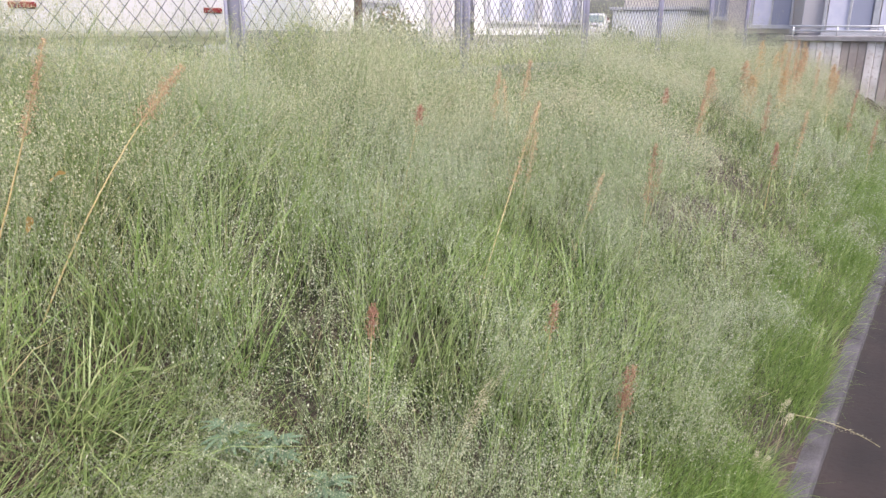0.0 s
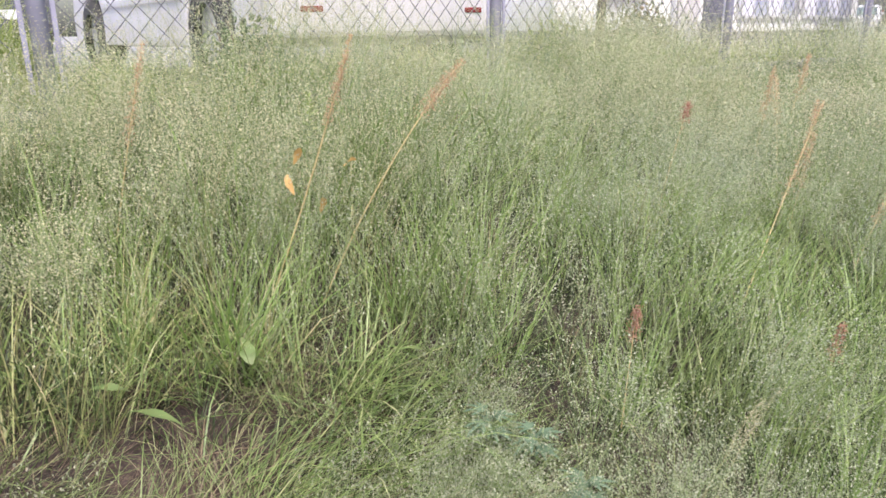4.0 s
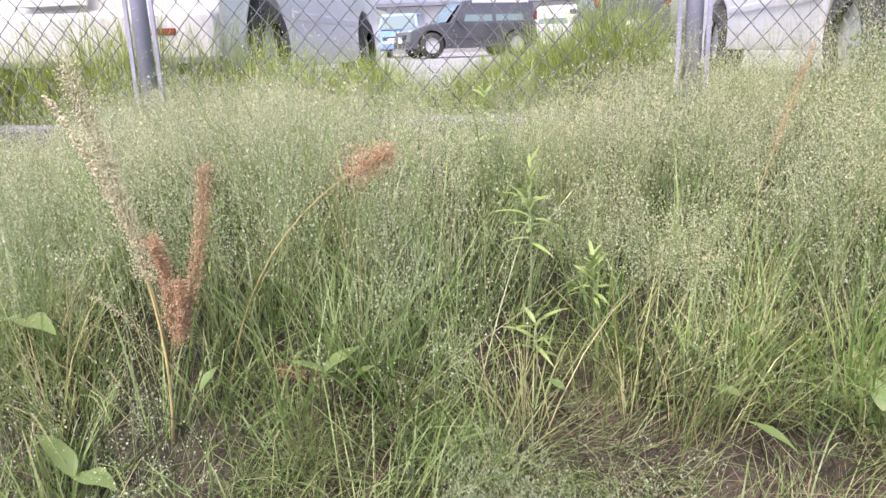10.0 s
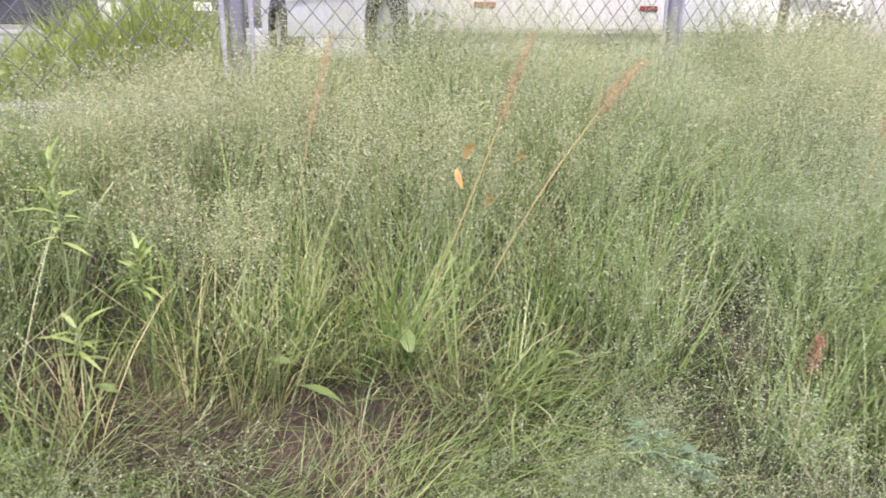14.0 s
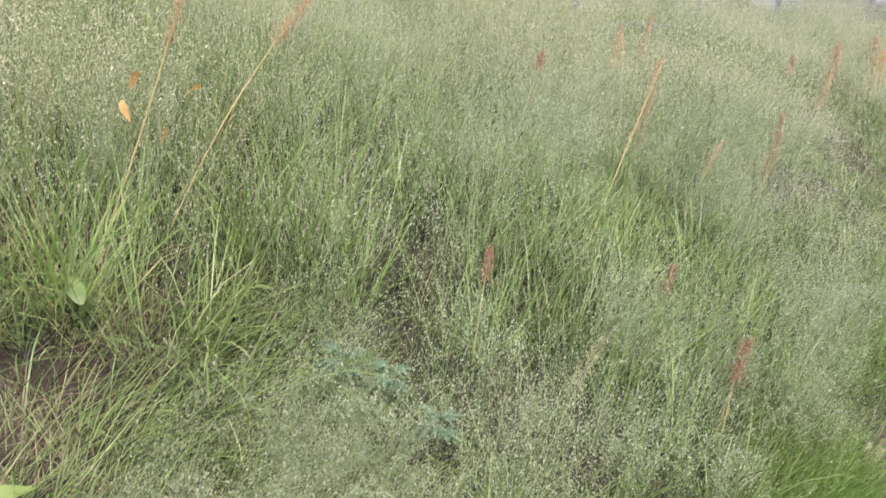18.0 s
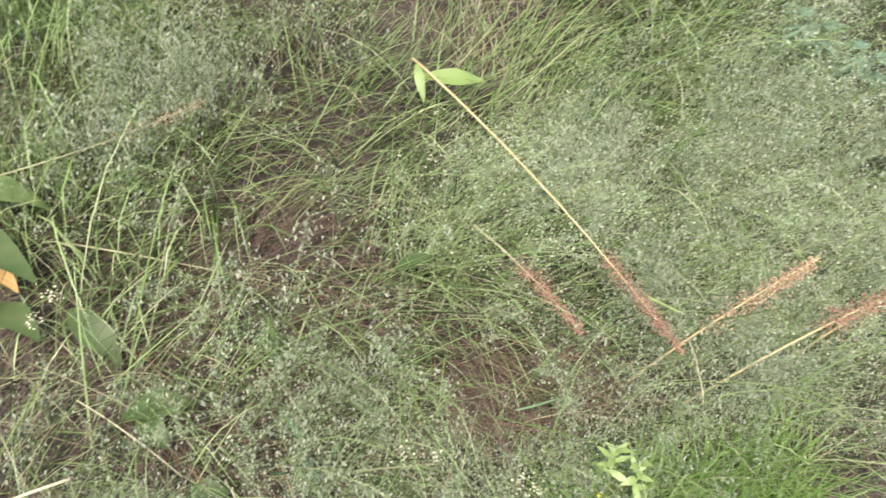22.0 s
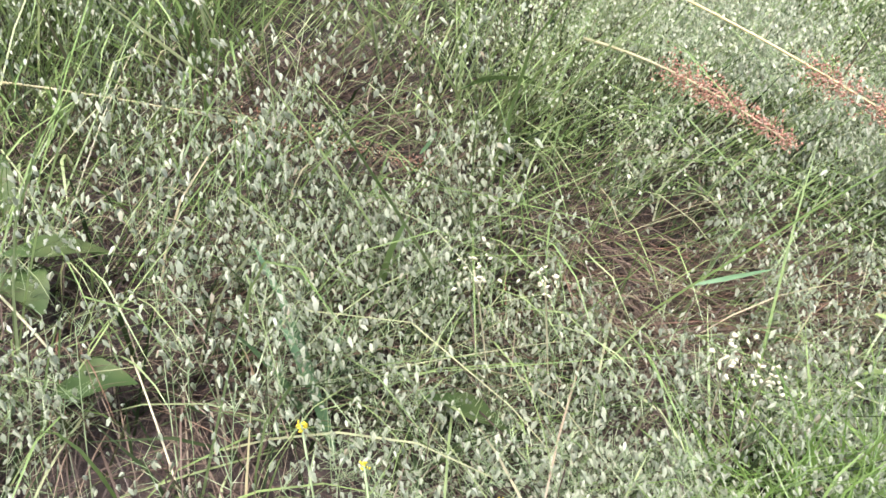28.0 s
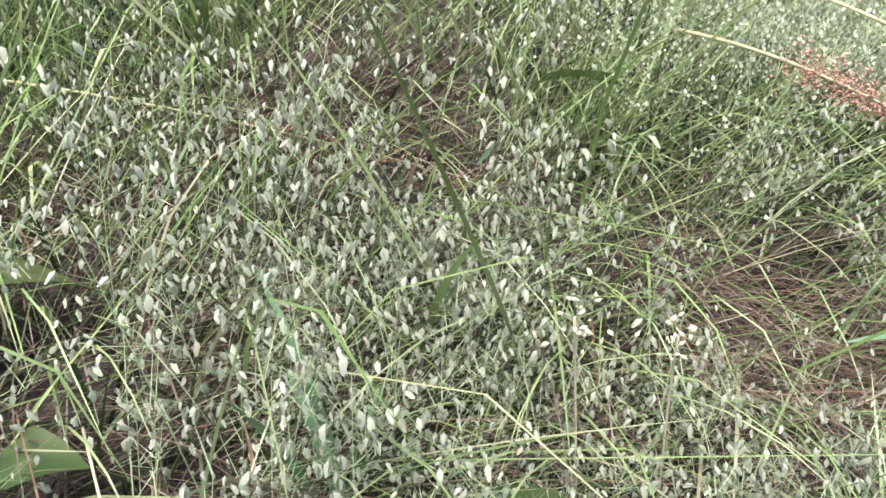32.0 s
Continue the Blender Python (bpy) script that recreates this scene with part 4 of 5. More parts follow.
# yellow-green weeds on the car-park side of the fence
WEED_X = [-5.5, -1.6, -1.2, -0.9, -0.3, 0.0, 0.3, 0.45, 0.7, 3.2, 11.0]
WEED_H = [0.6, 0.58, 0.52, 0.38, 0.28, 0.46, 0.56, 0.36, 0.28, 0.3, 0.34]
for area, n in (((-5.5, -0.95, 3.13, 3.6), 21000), ((-0.95, -0.25, 3.13, 3.55), 8500), ((-0.25, 0.5, 3.13, 3.6), 8500), ((0.5, 3.2, 3.06, 3.45), 13000), ((3.2, 11.0, 3.05, 3.7), 12000)):
    x, y = scatter(n, *area, lambda x, y: 0.15 + 0.85 * soft(lumps(x, y, 4.0, 11.0), 0.3, 0.6))
    h = np.interp(x, WEED_X, WEED_H) * rng.uniform(0.45, 1.1, len(x)) * (0.7 + 0.6 * lumps(x, y, 5.0, 13.0))
    tagged(new("lot_edge_weeds", ribbons("weeds", x, y, h, rng.uniform(0.002, 0.0065, len(x)), rng.beta(1.5, 4, len(x)) * 0.7, rng.uniform(0, 6.28, len(x)), M_WEED, 3)), "yellow-green weeds along the edge of the car park", "weeds", kind="stuff")


# ---- broad-leaved plants ----
def leaf_mesh(name, length, width, mat, bend=0.3, fold=0.25, seg=7, point=1.0):
    """A leaf along +x with a folded midrib and a downward bend."""
    v, f = [], []
    for i in range(seg + 1):
        s = i / seg
        w = width * 0.5 * max(0.02, math.sin(math.pi * min(1, s * 0.93 + 0.05)) ** 0.8) * (1 - 0.25 * s * point)
        cx, cz = length * s * (1 - 0.15 * bend * s), -bend * length * s * s
        wob = 0.06 * width * math.sin(9 * s)
        v += [(cx, -w, cz + fold * w + wob), (cx, 0, cz), (cx, w, cz + fold * w - wob)]
    for i in range(seg):
        a = 3 * i
        f += [(a, a + 1, a + 4, a + 3), (a + 1, a + 2, a + 5, a + 4)]
    return mesh_of(name, v, f, mat, True)


def leaf_at(name, parent, at, length, width, mat, turn, rise=20, roll=0, bend=0.3, label=""):
    o = new(name, leaf_mesh(name, length, width, mat, bend))
    o.matrix_world = Matrix.Translation(at) @ Euler((radians(roll), radians(-rise), radians(turn)), "XYZ").to_matrix().to_4x4()
    if parent:
        o.parent = parent
    if label:
        o["label"] = label
    return o


def flakes(name, centres, size, mat, parent, label=""):
    """A cluster of small winged fruits, joined."""
    c = np.asarray(centres, float)
    n = len(c)
    ax = rng.normal(0, 1, (n, 3))
    ax /= np.linalg.norm(ax, axis=1)[:, None]
    t1 = np.cross(ax, rng.normal(0, 1, (n, 3)))
    t1 /= np.linalg.norm(t1, axis=1)[:, None]
    t2 = np.cross(ax, t1)
    s = (size * rng.uniform(0.5, 1.5, n))[:, None]
    ov = np.stack([c - ax * s, c + ax * s, c + t1 * s * 0.8, c + t2 * s * 0.4, c - t1 * s * 0.8, c - t2 * s * 0.4], 1).reshape(-1, 3)
    of = ((np.arange(n) * 6)[:, None, None] + OCTA_F).reshape(-1, 3)
    o = new(name, array_mesh(name, ov, [of], mat))
    o.parent = parent
    return tagged(o, label, kind="stuff")


def curve_pts(a, b, sag=(0, 0, 0), n=9):
    a, b, s = Vector(a), Vector(b), Vector(sag)
    return [a.lerp(b, i / n) + s * (4 * (i / n) * (1 - i / n)) for i in range(n + 1)]


def dock(base, tip, start, mat, label, sag=(0, 0, 0), width=0.014, count=170, size=0.0042, stem_r=0.0024, leaves=()):
    """A dock: one ribbed stem with whorls of winged fruit from start (0 to 1) up to its tip."""
    pts = curve_pts(base, tip, sag, 12)
    root = tagged(tube("dock_plant", pts, [stem_r * (1 - 0.6 * i / 12) for i in range(13)], M_DOCK_UPRIGHT if stem_r > 0.002 else M_DOCK_STEM, None, 6), label, "dock", "dock stalks on the bank")
    k0 = start * 12
    s = np.sort(rng.uniform(k0, 12, int(count * 4.6)))
    s = np.round(s * 1.8) / 1.8 + rng.normal(0, 0.17, len(s))
    s = s[rng.uniform(0, 1, len(s)) < 0.35 + 0.65 * lumps(s, s * 0.7, 1.6, base[0]) * 1.4]
    s = np.clip(s, k0, 11.98)
    P0 = np.array([tuple(p) for p in pts])
    i = s.astype(int)
    c = P0[i] + (P0[i + 1] - P0[i]) * (s - i)[:, None]
    spread = width * (1.15 - 0.7 * (s - k0) / (12 - k0))
    c = c + rng.normal(0, 0.62, (len(s), 3)) * spread[:, None]
    flakes("seed_head", c, size * (0.47 if stem_r > 0.0021 else 0.36), mat, root)
    for at, ln, wd, m, turn, rise in leaves:
        leaf_at("leaf", root, at, ln, wd, m, turn, rise)
    return root


def on_bank(x, y, up=0.0):
    return (x, y, float(ground_z(x, y)) + up)


RED, FADED = "brick-red seeding dock stalk among the grass", "faded orange seeding dock stalk among the grass"
big = dock(on_bank(-0.84, 1.6), (-1.025, 1.65, 1.4), 0.66, M_PALE, "tall dock with cream and orange seed heads and red lower branches", (0.07, 0, 0.02), 0.0095, 330, 0.0064, 0.0034)
for tip, mat_, lab in (((-0.965, 1.64, 1.47), M_PALE, "cream seed head"), ((-0.97, 1.635, 1.44), M_PALE, "cream seed head"), ((-0.69, 1.58, 1.27), M_DOCK_ORANGE, "orange seed head"), ((-0.8, 1.56, 1.14), M_DOCK_ORANGE, "orange seed head"), ((-0.76, 1.56, 1.05), M_DOCK_ORANGE, "orange seed head")):
    pts = curve_pts((-0.83, 1.62, 0.86), tip, (0.02, 0, 0), 8)
    br = tube("branch", pts, [0.002] * 6 + [0.0014, 0.001, 0.0008], M_DOCK_STEM, big, 5)
    cs = [pts[int(k)].lerp(pts[int(k) + 1], k - int(k)) + Vector(rng.normal(0, 0.0085, 3)) for k in rng.uniform(2.4, 7.99, 2400)]
    flakes("seed_head", [tuple(c) for c in cs], 0.0021, mat_, big, lab)
dock(on_bank(-0.75, 1.7), (-0.36, 1.68, 1.275), 0.86, M_DOCK_ORANGE, "arching dock stalk with a tuft of orange and cream fruit", (-0.06, 0, 0.07), 0.034, 420, 0.005)
dock(on_bank(-0.5, 1.66), (-0.61, 1.63, 0.84), 0.3, M_DOCK_RED, "short dock with a low tuft of red fruit", (0, 0, 0.02), 0.022, 120, 0.004)
orange_dock = dock(on_bank(0.71, 1.86), (0.9, 1.68, 1.46), 0.72, M_DOCK_ORANGE, "tall leaning dock stalk with red fruit and yellowed leaves", (0.01, 0, 0), 0.012, 150, 0.0042, 0.003)
for at, turn in (((0.815, 1.8, 1.2), 80), ((0.775, 1.8, 1.14), 250), ((0.87, 1.8, 1.07), 60)):
    leaf_at("withered_leaf", orange_dock, at, 0.05, 0.02, M_YELLOW, turn, -35, 30, 0.5, "withered orange-yellow leaf")
second = dock(on_bank(0.86, 1.84), (1.26, 1.73, 1.39), 0.76, M_DOCK_ORANGE, "slanting dock stalk with a red fruit tuft", (-0.02, 0, 0.03), 0.018, 190, 0.0045, 0.0026)
leaf_at("withered_leaf", second, (0.95, 1.77, 1.16), 0.05, 0.028, M_YELLOW, 190, 10, 40, 0.4, "withered orange-yellow leaf")
STALKS_NEAR = (
    ((0.42, 0.87), (0.67, 0.84, 0.57), 0.45, FADED),
    ((0.45, 2.2), (0.57, 2.11, 1.45), 0.55, FADED),
    ((0.5, 0.82), (0.78, 0.77, 0.56), 0.62, RED),
    ((0.6, 0.9), (0.69, 0.86, 0.53), 0.4, FADED),
    ((0.7, 0.84), (0.84, 0.8, 0.52), 0.4, FADED),
    ((1.35, 1.22), (1.37, 1.21, 0.83), 0.75, RED),
    ((1.82, 0.72), (1.93, 0.75, 0.57), 0.6, RED),
    ((1.84, 0.98), (1.84, 0.94, 0.75), 0.7, RED),
    ((1.85, 0.75), (1.93, 0.73, 0.58), 0.6, RED),
    ((2.1, 1.72), (2.22, 1.69, 1.22), 0.86, RED),
    ((2.1, 1.36), (2.77, 1.5, 1.2), 0.5, FADED),
    ((2.7, 1.3), (3.0, 1.3, 0.9), 0.6, FADED),
    ((2.78, 1.58), (2.95, 1.6, 1.05), 0.45, FADED),
)
STALKS_MIDDLE = (
    ((2.8, 1.6), (3.25, 1.75, 1.16), 0.5, FADED),
    ((2.85, 1.66), (3.29, 1.97, 1.25), 0.6, FADED),
    ((2.95, 1.86), (3.01, 1.83, 1.3), 0.6, FADED),
    ((3.12, 1.16), (3.17, 1.14, 1.02), 0.55, RED),
    ((3.35, 1.95), (3.45, 1.91, 1.34), 0.6, FADED),
    ((3.66, 1.3), (3.7, 1.28, 0.86), 0.35, RED),
    ((4.35, 1.55), (4.45, 1.53, 1.16), 0.8, RED),
    ((4.65, 0.95), (4.69, 0.93, 0.86), 0.7, RED),
    ((5.0, 1.5), (5.06, 1.48, 1.05), 0.5, FADED),
    ((5.1, 1.5), (5.22, 1.5, 1.2), 0.5, FADED),
    ((5.55, 0.98), (5.9, 0.97, 0.95), 0.55, FADED),
    ((5.7, 1.22), (5.74, 1.21, 1.06), 0.5, RED),
    ((6.2, 1.34), (6.4, 1.34, 0.9), 0.4, RED),
)
STALKS_FAR = (
    ((7.1, 0.65), (7.25, 0.63, 0.78), 0.5, RED),
    ((7.4, 1.45), (7.55, 1.44, 1.3), 0.35, FADED),
    ((7.6, 1.48), (7.75, 1.46, 1.4), 0.35, FADED),
    ((7.7, 0.9), (7.8, 0.87, 0.98), 0.4, RED),
    ((7.8, 1.5), (8.03, 1.49, 1.12), 0.3, FADED),
    ((7.9, 1.45), (8.3, 1.5, 1.2), 0.35, FADED),
    ((8.0, 1.55), (8.1, 1.6, 1.25), 0.3, FADED),
    ((8.6, 1.2), (8.7, 1.2, 1.15), 0.5, FADED),
    ((8.9, 1.4), (9.1, 1.4, 1.1), 0.35, FADED),
    ((9.4, 1.7), (9.5, 1.7, 1.4), 0.5, FADED),
    ((9.8, 1.3), (9.9, 1.3, 1.05), 0.35, RED),
    ((10.2, 1.6), (10.4, 1.6, 1.25), 0.35, FADED),
)
for (bx, by), tip, st, lab in STALKS_NEAR + STALKS_MIDDLE + STALKS_FAR:
    dock(on_bank(bx, by), tip, st, M_DOCK_RED if lab == RED else M_DOCK_ORANGE, lab, (0, 0, 0.015), 0.013 + 0.0012 * max(0, bx), 120, 0.004 + 0.0006 * max(0, bx))
GOLD = "golden-orange seeding dock at the far end of the bank"
for k in range(15):
    bx, by = 6.3 + 0.31 * k + rng.uniform(-0.2, 0.2), rng.uniform(1.15, 1.95)
    base = on_bank(bx, by)
    dock(base, (bx + rng.uniform(0.05, 0.3), by + rng.uniform(-0.05, 0.05), base[2] + rng.uniform(0.42, 0.62)), rng.uniform(0.25, 0.5), M_DOCK_GOLD if k % 3 else M_DOCK_ORANGE, GOLD, (0, 0, 0.02), 0.045, 190, 0.011, 0.004)
# the fallen stalk with the large pale leaf, and the ones lying beside it
fallen = dock((0.238, 1.335, 0.675), (0.478, 0.825, 0.455), 0.74, M_DOCK_RED, "fallen pale dock stalk with brick-red fruit at its tip", (0, 0, 0.022), 0.011, 420, 0.0036, 0.0021)
leaf_at("leaf", fallen, (0.245, 1.3, 0.66), 0.105, 0.032, M_DOCK_LEAF, -10, -4, 30, 0.12, "large pale green leaf")
leaf_at("leaf", fallen, (0.24, 1.315, 0.675), 0.06, 0.018, M_DOCK_LEAF, -100, -15, 10, 0.5, "pale green leaf")
dock((0.245, 1.05, 0.56), (0.342, 0.875, 0.487), 0.42, M_DOCK_RED, "short fallen dock stalk with red fruit", (0, 0, 0.01), 0.011, 300, 0.0034, 0.0018)
dock((-0.3, 1.175, 0.56), (0.092, 1.02, 0.464), 0.56, M_DOCK_RED, "dock stalk lying flat with dark red fruit", (0, 0, 0.008), 0.013, 150, 0.0036, 0.0013)
dock((-0.54, 1.23, 0.63), (-0.09, 1.27, 0.69), 0.66, M_DOCK_ORANGE, "pale bent dock stalk with a faded seed head", (0.02, 0, -0.012), 0.013, 110, 0.0036, 0.0017)
# pale seeding grass heads
for b0, tip in (((1.2, 0.95), (1.55, 0.97, 0.63)), ((1.22, 0.97), (1.62, 0.96, 0.64)), ((1.2, 0.92), (1.5, 0.95, 0.6)), ((-0.75, 1.62), (-0.98, 1.62, 1.0)), ((2.12, 0.42), (2.26, 0.4, 0.24)), ((2.15, 0.41), (2.3, 0.44, 0.22)), ((2.5, 0.42), (2.66, 0.4, 0.2)), ((2.55, 0.45), (2.72, 0.42, 0.22))):
    dock(on_bank(*b0), tip, 0.55, M_PALE, "straw-coloured dry grass seed head", (0, 0, 0.05), 0.014, 110, 0.0035, 0.0012)
dock((2.72, 0.4, 0.17), (3.07, 0.13, -0.04), 0.15, M_PALE, "dry broken weed stalk with pale husks lying over the kerb", (0, 0, 0.02), 0.01, 26, 0.005, 0.002)
# straw stems lying over the near grass
for a_, b_, r_ in (((-0.5, 0.8, 0.49), (-0.3, 0.835, 0.51), 0.0019), ((-0.15, 0.84, 0.42), (-0.125, 0.77, 0.36), 0.0007), ((-0.3, 0.95, 0.5), (-0.2, 0.86, 0.42), 0.0009)):
    tagged(tube("straw_stem", curve_pts(a_, b_, (0, 0, 0.012), 8), r_, M_STRAW, None, 6), "pale dry straw stem lying over the grass", "straw", "straw stems")


def broadleaf(at, n, length, width, mat, label, rise=25, turn0=0.0, spreadang=360):
    root = tagged(new("broad_leaved_weed"), label, "weed", "dock leaf plants")
    root.location = at
    for k in range(n):
        tn = turn0 + spreadang * k / n + rng.uniform(-15, 15)
        o = leaf_at("leaf", None, (0, 0, 0), length * rng.uniform(0.75, 1.15), width * rng.uniform(0.8, 1.1), mat, tn, rise + rng.uniform(-15, 15), rng.uniform(-15, 15), 0.35)
        o.parent = root
    return root


for px_, py_, up, ln, wd, n_, turn, rise, lab in LEAVES:
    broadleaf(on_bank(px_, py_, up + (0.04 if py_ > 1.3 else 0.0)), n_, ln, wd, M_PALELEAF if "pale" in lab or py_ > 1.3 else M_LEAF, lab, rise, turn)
leaf_at("leaf", broadleaf(on_bank(-0.4, 1.18, 0.05), 1, 0.05, 0.02, M_LEAF, "small dock with one orange withered leaf", 20, 40), (0, 0, 0), 0.06, 0.025, M_YELLOW, -60, 10, 0, 0.4, "orange withered leaf")


def mugwort(at, h, n, label):
    root = tagged(new("mugwort"), label, "weed", "mugwort plants")
    root.location = at
    tube("stem", [(0, 0, 0), (0.01, 0, h * 0.5), (0.015, -0.01, h)], [0.002, 0.0016, 0.001], M_STEM, root, 5)
    for k in range(n):
        z, tn = h * (0.35 + 0.65 * k / n), k * 137.5
        for j, (da, l_) in enumerate(((0, 0.062), (32, 0.048), (-32, 0.048), (62, 0.032), (-62, 0.032))):
            o = leaf_at("leaflet", None, (0.01 * math.cos(radians(tn)), 0.01 * math.sin(radians(tn)), z), l_, 0.011, M_MUG, tn + da, 12, 0, 0.3)
            o.parent = root
    return root


for mx, my, h in ((0.93, 1.24, 0.1), (1.0, 1.17, 0.1), (1.04, 1.06, 0.1)):
    mugwort(on_bank(mx, my, 0.085), h, 7, "blue-green mugwort with deeply cut leaves in the grass")


def leafy_weed(at, h, n, mat, label, ln=0.06, wd=0.013):
    root = tagged(new("leafy_weed"), label, "weed", "leafy weeds")
    root.location = at
    tube("stem", [(0, 0, 0), (0.005, 0, h * 0.5), (0, 0.004, h)], [0.0025, 0.002, 0.0012], M_STEM, root, 5)
    for k in range(n):
        s = 0.6 + 0.4 * k / n
        o = leaf_at("leaf", None, (0, 0, h * s), ln * (1.6 - 0.9 * s) * rng.uniform(0.6, 1.2), wd * rng.uniform(0.6, 1.0), mat, k * 137.5 + rng.uniform(-30, 30), 5 + 65 * (s - 0.6) / 0.4 + rng.uniform(-14, 14), rng.uniform(-30, 30), rng.uniform(0.2, 0.6))
        o.parent = root
    return root


for wx, wy, h, ln in ((-0.09, 1.83, 0.45, 0.075), (0.05, 1.85, 0.26, 0.06), (-0.08, 1.71, 0.2, 0.085), (-0.84, 1.9, 0.32, 0.06), (-0.2, 2.3, 0.4, 0.06), (1.05, 2.2, 0.35, 0.05), (0.33, 0.73, 0.16, 0.03), (0.36, 0.71, 0.15, 0.03), (-1.6, 2.1, 0.4, 0.06)):
    leafy_weed(on_bank(wx, wy), h, 30 if h > 0.2 else 11, M_FRESHLEAF, "light green leafy weed standing in the grass", ln)


def tuft(at, n, h, w, mat, label, lean=0.35, dir0=0.0):
    root = tagged(new("grass_tuft"), label, "grass", "broad grass tufts")
    root.location = at
    for k in range(n):
        hh_ = h * rng.uniform(0.7, 1.15)
        tn = rng.uniform(0, 360) if dir0 == 0 else dir0 + rng.uniform(-50, 50)
        o = leaf_at("blade", None, (rng.normal(0, 0.008), rng.normal(0, 0.008), 0), hh_, w, mat, tn, 90 - lean * rng.uniform(20, 90), rng.uniform(-40, 40), 0.25)
        o.parent = root
    return root


tuft(on_bank(-0.035, 0.835), 4, 0.14, 0.0095, M_BLUEBLADE, "tuft of broad upright grass blades", 0.15)
tuft(on_bank(0.02, 0.92), 5, 0.16, 0.006, M_BLADE_BROAD, "tuft of grass blades leaning over", 0.6, -30)
for tx, ty, n_, h in ((0.07, 1.86, 8, 0.32), (0.72, 1.5, 14, 0.26), (0.82, 1.45, 14, 0.25), (-0.35, 1.55, 14, 0.25), (-0.2, 1.5, 12, 0.2), (0.95, 1.6, 14, 0.3), (1.5, 2.1, 12, 0.3), (0.35, 1.75, 12, 0.3), (0.62, 1.75, 8, 0.3), (-0.55, 1.5, 14, 0.22), (0.47, 1.66, 3, 0.22)):
    tuft(on_bank(tx, ty), n_ + 8, h * 0.9, 0.0042, M_BLADE_BROAD, "clump of broad green grass blades", 0.75)
for bx_, by_, bz_, turn, m_ in ((0.235, 0.836, 0.405, -6, M_BLUEBLADE), (0.07, 0.98, 0.49, 60, M_BLUEBLADE), (0.47, 0.93, 0.47, -62, M_FRESHLEAF), (-0.075, 0.8, 0.4, 95, M_DOCK_ORANGE)):
    o = leaf_at("fallen_blade", None, (bx_, by_, bz_), 0.07, 0.0042, m_, turn, 5, 60, 0.1)
    tagged(o, "single fallen grass blade over the spikelets" if m_ != M_DOCK_ORANGE else "reddened dry grass blade", "grass blade")
for fx, fy in ((-0.02, 0.73), (-0.05, 0.75), (0.05, 0.71), (0.3, 0.7)):
    fl = tagged(new("yellow_flower"), "tiny yellow clover-like flower in the grass", "flower", "yellow flowers")
    fl.location = on_bank(fx, fy, 0.12)
    tube("stalk", [(0, 0, -0.12), (0, 0, 0)], 0.0007, M_STEM, fl, 5)
    flakes("petals", rng.normal(0, 0.0014, (12, 3)), 0.0013, M_PETAL, fl)
sweep("fine yellow-green grass under the spikelets", 1100, (-0.12, 0.4, 0.72, 1.0), M_BLADE, (0.05, 0.11), (0.0008, 0.0019), -20, 6.0, lambda x, y: np.clip(gap(x, y, 0.03, 0.87, 0.1, 0.06) + gap(x, y, 0.3, 0.77, 0.14, 0.05), 0, 1), (0.3, 0.85), 0.9)
# dried seed heads of other grass
for dx_, dy_, dz_ in ((0.06, 0.78, 0.47), (0.1, 0.77, 0.46), (0.2, 0.73, 0.41), (-0.33, 1.02, 0.58), (-0.3, 1.04, 0.6), (0.22, 0.72, 0.4)):
    dg = tagged(new("dry_seed_head"), "small cream dry grass seed head", "grass", "dry seed heads")
    tube("stalk", curve_pts((dx_ + 0.02, dy_ + 0.05, float(ground_z(dx_, dy_ + 0.05))), (dx_, dy_, dz_), (0, 0, 0.02), 6), 0.0006, M_STRAW, dg, 5)
    flakes("seed_head", np.array([dx_, dy_, dz_]) + rng.normal(0, 0.006, (22, 3)), 0.002, M_PALE, dg)


def shrub(at, rx, h, n, mat, label, twigs=5):
    root = tagged(new("shrub"), label, "shrub", "bushy weeds behind the fence")
    root.location = at
    for k in range(twigs):
        a = 2 * math.pi * k / twigs
        tube("stem", [(0, 0, 0), (0.3 * rx * math.cos(a), 0.3 * rx * math.sin(a), h * 0.5), (0.7 * rx * math.cos(a), 0.7 * rx * math.sin(a), h * 0.95)], [0.008, 0.005, 0.002], M_BARK, root, 5)
    p = rng.normal(0, 1, (n, 3))
    p /= np.linalg.norm(p, axis=1)[:, None]
    p *= rng.uniform(0.3, 1.0, (n, 1)) ** 0.5 * (0.75 + 0.25 * np.sin(p[:, :1] * 7 + p[:, 1:2] * 5))
    flakes("foliage", p * np.array([rx, rx, h * 0.5]) + np.array([0, 0, h * 0.55]), 0.016, mat, root)
    return root


shrub((4.7, 3.85, 1.12), 0.3, 0.55, 800, M_SHRUB_RED, "low shrub with dark green and reddish leaves behind the fence", 7)
shrub((1.35, 3.3, 1.12), 0.22, 0.42, 700, M_SHRUB, "dark green bushy weed behind the fence")
shrub((3.25, 3.35, 1.12), 0.2, 0.4, 500, M_WEED, "yellow-green bushy weed behind the fence")
shrub((9.2, 3.7, 1.14), 0.25, 0.4, 500, M_SHRUB, "green bushy weed behind the fence")
shrub((6.6, 3.3, 1.14), 0.22, 0.35, 400, M_WEED, "yellow-green bushy weed behind the fence")


